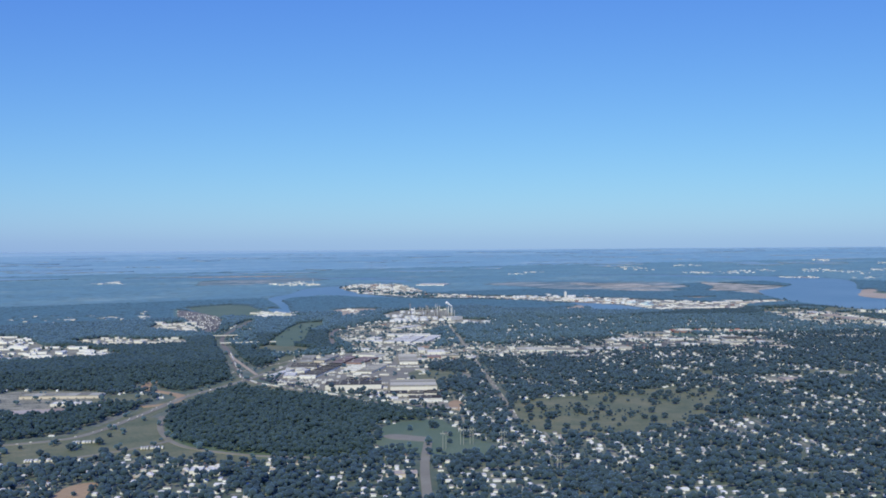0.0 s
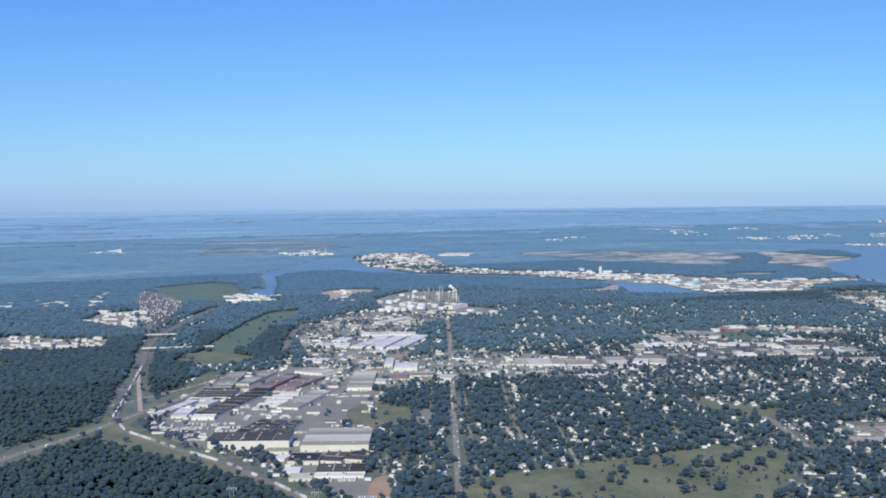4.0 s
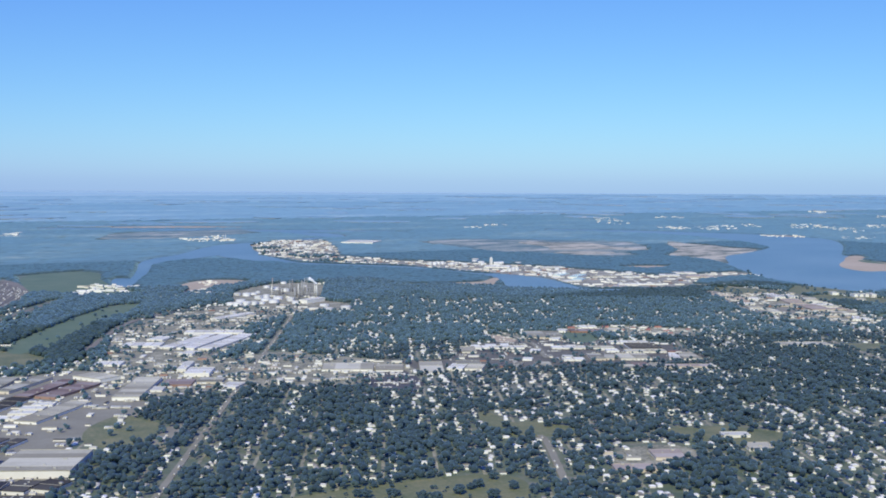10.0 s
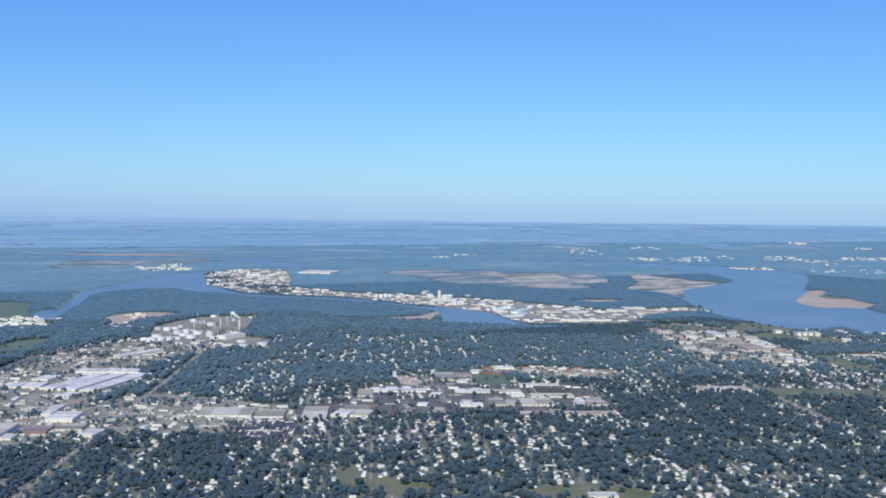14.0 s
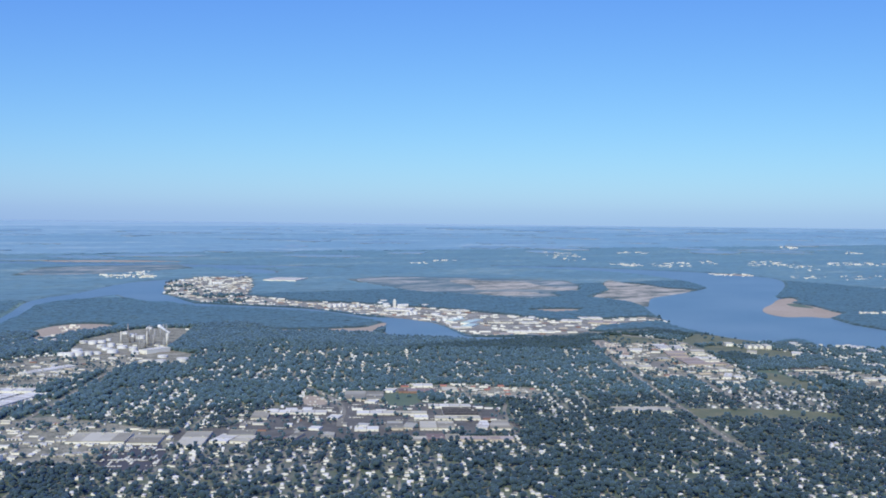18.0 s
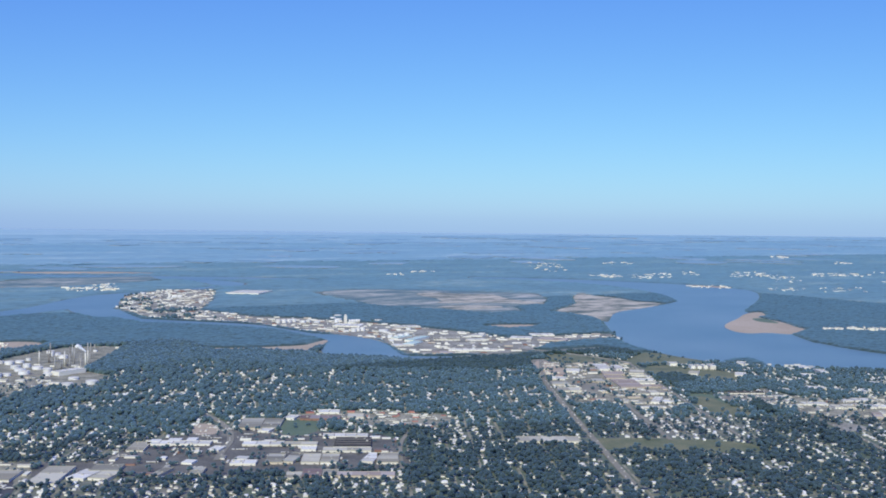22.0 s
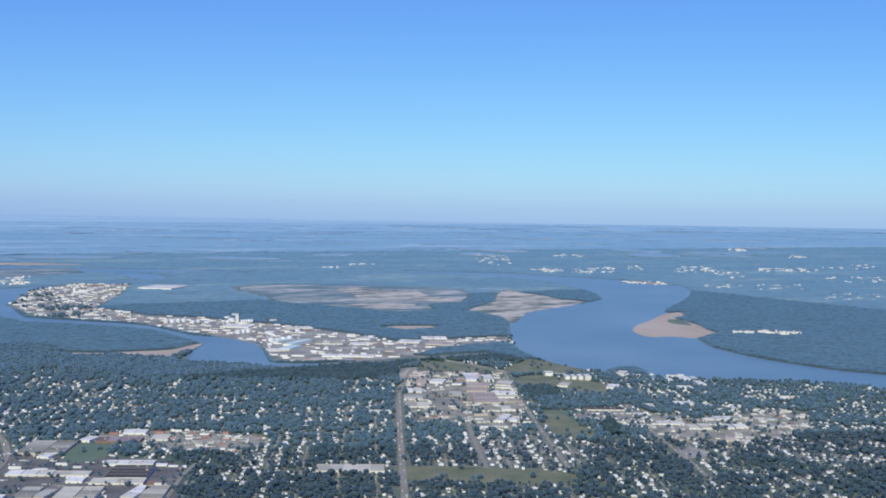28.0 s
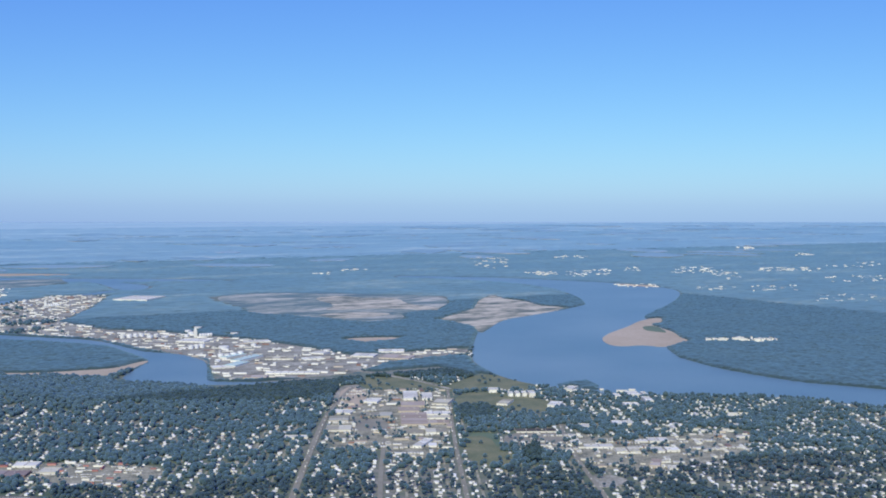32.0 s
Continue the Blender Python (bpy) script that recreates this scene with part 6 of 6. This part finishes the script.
# these clumps carry the painted haze of the paler leaves too
wood("yard_trees", p, (0.4, 0.85), 2, "clumps of dark-green trees between yard buildings", mat=M_LEAF_HAZED, loose=0.6)

# trees between the sheds at the tip of the peninsula
p = jittered(240, 690, 400, 985, 3.2)
p = p[inside(p[:, 0], p[:, 1], YARD_TERMINAL) & (cover(p[:, 0], p[:, 1]) == OPEN)]
p = p[clumpy(p, 0.09, 0.5)]
# haze over the peninsula is in the leaf colour and sheen
wood("terminal_trees", p, (0.9, 1.7), 1, "hazy green trees between terminal sheds", 0.7, M_LEAF_HAZED)


def tree_prototype(seed):
    """A broad tree: tapered trunk, a few limbs, a crown of many leaf clumps with gaps."""
    r = random.Random(seed)
    ob = tagged(new("tree"), "broad leafy tree standing alone on open pasture", "tree", "pasture trees")
    bm = bmesh.new()
    tube(bm, 0, 0, 0, 0.8, 0.13, 0.08, 8)
    for k in range(5):
        a, l = k * 1.26 + r.uniform(-0.3, 0.3), r.uniform(0.5, 0.8)
        g = bmesh.ops.create_cone(bm, cap_ends=True, segments=6, radius1=0.055, radius2=0.02, depth=l)
        m = Matrix.Translation((0, 0, 0.7)) @ Matrix.Rotation(a, 4, "Z") @ Matrix.Rotation(0.75, 4, "Y") @ Matrix.Translation((0, 0, l / 2))
        bmesh.ops.transform(bm, matrix=m, verts=g["verts"])
    part("trunk", bm, M_BARK, ob)
    n = 44
    u = rng.normal(0, 1, (n, 3))
    u /= np.linalg.norm(u, axis=1)[:, None]
    rad = rng.uniform(0.45, 1.0, n) ** 0.5
    c = u * rad[:, None] * np.array([1.0, 1.0, 0.62]) + np.array([0, 0, 1.15])
    c[:, 2] = np.maximum(c[:, 2], 0.55)
    v, f = blobs(c, rng.uniform(0.2, 0.38, n), np.full(n, 0.8))
    part("crown", mesh_from("crown", v, f, M_LEAF), None, ob)
    return ob


TREES = [tree_prototype(k) for k in range(4)]
spots = [q for q in scatter(PASTURE, 105) if cover(q[0], q[1]) == OPEN]
spots += [q for q in scatter(LAWN_POWERLINE, 10)] + [q for q in scatter(LAWN_RIDGE, 10)] + [q for q in scatter(LAWN_SCHOOL, 8)] + [q for q in scatter(GRASS_INTERCHANGE, 14)]
for k, (x, y) in enumerate(spots):
    s = float(rng.uniform(0.4, 1.15))
    m = pose(x, y, 0, 0, 0, float(rng.uniform(0, 360)))
    ob = TREES[k] if k < 4 else copy_thing(TREES[k % 4], m)
    ob.matrix_basis = m @ Matrix.Diagonal((s, s, s * float(rng.uniform(0.85, 1.1)), 1))


# ---- distant canopy: rolling tops of far woods ----
def canopy(name, x0, y0, x1, y1, step, height, keep, label, mat=M_CANOPY, smooth=False, low=0.45):
    nx, ny = int((x1 - x0) / step), int((y1 - y0) / step)
    gx, gy = np.meshgrid(x0 + np.arange(nx + 1) * step, y0 + np.arange(ny + 1) * step)
    gx = gx + rng.uniform(-0.35, 0.35, gx.shape) * step
    gy = gy + rng.uniform(-0.35, 0.35, gy.shape) * step
    on = keep(gx, gy)
    z = np.where(on, height * rng.uniform(low, 1.2, gx.shape), -0.5)
    pad = np.pad(on, 1, constant_values=True)
    rim = on & ~(pad[:-2, 1:-1] & pad[2:, 1:-1] & pad[1:-1, :-2] & pad[1:-1, 2:])
    z = np.where(rim, z * 0.35, z)
    idx = np.arange(gx.size).reshape(gx.shape)
    cell = on[:-1, :-1] | on[1:, :-1] | on[:-1, 1:] | on[1:, 1:]
    f = np.stack([idx[:-1, :-1], idx[:-1, 1:], idx[1:, 1:], idx[1:, :-1]], -1)[cell]
    v = np.stack([gx, gy, z], -1).reshape(-1, 3)
    return tagged(part(name, mesh_from(name, v, f, mat, smooth), None), label, "woods", kind="stuff")


OPEN_FAR = [FIELD_PALE, FIELD_TAN, FIELD_BAND, FIELD_STRIPE, FIELD_HOOK, FIELD_SLIP, FIELD_GREY, RIVER_EAST, RIVER_WEST, SAND_WEST, HARBOUR_WEST, HARBOUR_CHANNEL, YARD_TERMINAL, NORTH_ISLE, SANDBAR]


def far_woods(gx, gy):
    on = (gy > 760) | (gx > 820) | (gx < -330)
    on &= (gx < gy * 1.5 + 200) & (gx > -0.5 * gy - 400)
    for o in OPEN_FAR:
        on &= ~inside(gx, gy, o)
    return on


# dull fields in clearings of the far woods
FAR_FIELDS = []
for _ in range(1500):
    if len(FAR_FIELDS) >= 110:
        break
    cx, cy = float(rng.uniform(-300, 3600)), float(rng.uniform(35.0, 58.0)) ** 2
    if not (-0.3 * cy < cx < 1.3 * cy) or any(math.hypot(cx - q[0][0], cy - q[0][1]) < 0.06 * cy for q in FAR_FIELDS):
        continue
    if any(inside(np.array([cx]), np.array([cy]), o)[0] for o in OPEN_FAR) or (cy < 1000 and 250 < cx < 760):
        continue
    size, turn = cy * float(rng.uniform(0.012, 0.04)), float(rng.uniform(0, 3.1))
    ring = []
    for k in range(9):
        r = float(rng.uniform(0.6, 1.1)) * size
        u, v = r * math.cos(k * 0.698) * 1.7, r * math.sin(k * 0.698) * 0.9
        ring.append((cx + u * math.cos(turn) - v * math.sin(turn), cy + u * math.sin(turn) + v * math.cos(turn)))
    FAR_FIELDS.append(ring)
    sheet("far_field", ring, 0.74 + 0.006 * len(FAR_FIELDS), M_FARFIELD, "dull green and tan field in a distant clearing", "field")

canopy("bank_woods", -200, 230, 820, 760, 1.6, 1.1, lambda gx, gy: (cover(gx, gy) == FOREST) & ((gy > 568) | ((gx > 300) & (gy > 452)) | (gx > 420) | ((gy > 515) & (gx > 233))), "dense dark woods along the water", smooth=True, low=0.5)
# painted haze: the rings grow paler towards the horizon
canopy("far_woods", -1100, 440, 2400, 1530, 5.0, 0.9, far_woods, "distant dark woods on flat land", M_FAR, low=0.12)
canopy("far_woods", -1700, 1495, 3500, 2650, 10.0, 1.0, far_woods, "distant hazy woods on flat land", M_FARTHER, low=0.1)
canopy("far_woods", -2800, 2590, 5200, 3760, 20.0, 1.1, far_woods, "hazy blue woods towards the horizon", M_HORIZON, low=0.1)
canopy("far_plain", -6200, 4960, 10000, 10950, 90.0, 0.6, far_woods, "plain along the horizon, paled with painted haze", M_PLAIN, True)
canopy("far_plain", -2800, 3700, 5600, 4990, 30.0, 0.6, far_woods, "far land at the horizon, paled with painted haze", M_PLAIN, True)


# ---- traffic standing on the main roads ----
def traffic(line, width, z, gap):
    v, f = [], []
    for a, b in zip(line, line[1:]):
        a, b = Vector(a), Vector(b)
        d = (b - a).normalized()
        k = float(rng.uniform(0, gap))
        while k < (b - a).length - 1.0:
            side = width * 0.24 * (1 if rng.random() < 0.5 else -1)
            long = 0.6 if rng.random() < 0.85 else 1.7
            wide, tall = (0.26, 0.2) if long < 1 else (0.34, 0.42)
            c = a + d * k + Vector((-d.y, d.x)) * side
            for l, w0, z0, z1 in ((long, wide, 0.04, tall * 0.6), (long * 0.55, wide * 0.9, tall * 0.6, tall)):
                n = len(v)
                f.extend(tuple(i + n for i in q) for q in ((0, 1, 5, 4), (1, 2, 6, 5), (2, 3, 7, 6), (3, 0, 4, 7), (4, 5, 6, 7)))
                v.extend((c.x + d.x * p * l - d.y * q * w0, c.y + d.y * p * l + d.x * q * w0, z + h) for h in (z0, z1) for p, q in ((-0.5, -0.5), (0.5, -0.5), (0.5, 0.5), (-0.5, 0.5)))
            k += float(rng.uniform(0.5, 1.8)) * gap
    tagged(part("road_traffic", mesh_from("road_traffic", v, f, M_TRAILER), None), "cars and trucks spread along the grey road", "vehicles", kind="stuff")


for line, width, z, gap in ((ROAD_MAIN, 1.4, 0.119, 4.0), (HIGHWAY_WEST, 2.2, 0.139, 5.0), (HIGHWAY_CROSS, 1.6, 0.131, 5.0), (STREET_A, 1.9, 0.155, 5.0),
                            (STREET_E, 1.3, 0.167, 6.0), (STREET_D, 1.4, 0.163, 6.0), (STREET_H, 1.6, 0.175, 6.0), (STREET_I, 2.0, 0.179, 4.0)):
    traffic(line, width, z, gap)


# ---- power line ----
def pylon(x, y, h, a):
    ob = tagged(new("pylon"), "pale steel twin-pole power pylon with crossarm", "pylon", "power pylons")
    ob.matrix_basis = pose(x, y, 0, 0, 0, a)
    for s in (-0.35, 0.35):
        bm = bmesh.new()
        tube(bm, s, 0, 0, h, 0.06, 0.04, 8)
        part("pole", bm, M_STEEL, ob)
    bm = bmesh.new()
    slab(bm, -0.9, -0.035, h * 0.84, 0.9, 0.035, h * 0.87)
    part("crossarm", bm, M_STEEL, ob)
    for s in (-0.8, 0, 0.8):
        bm = bmesh.new()
        tube(bm, s, 0, h * 0.74, h * 0.84, 0.04, 0.04, 6)
        part("insulator", bm, M_TANK, ob)


for x, y, h, a in (
    (-57, 131, 4.2, -20),
    (-49, 132, 4.2, -20),
    (-45, 125, 4.2, -20),
    (-51, 96, 4.2, -20),
    (-51, 133, 4.2, -20),
    (-36, 177, 4.2, -20),
    (-48, 187, 4.2, -20),
):
    pylon(x, y, h, a)
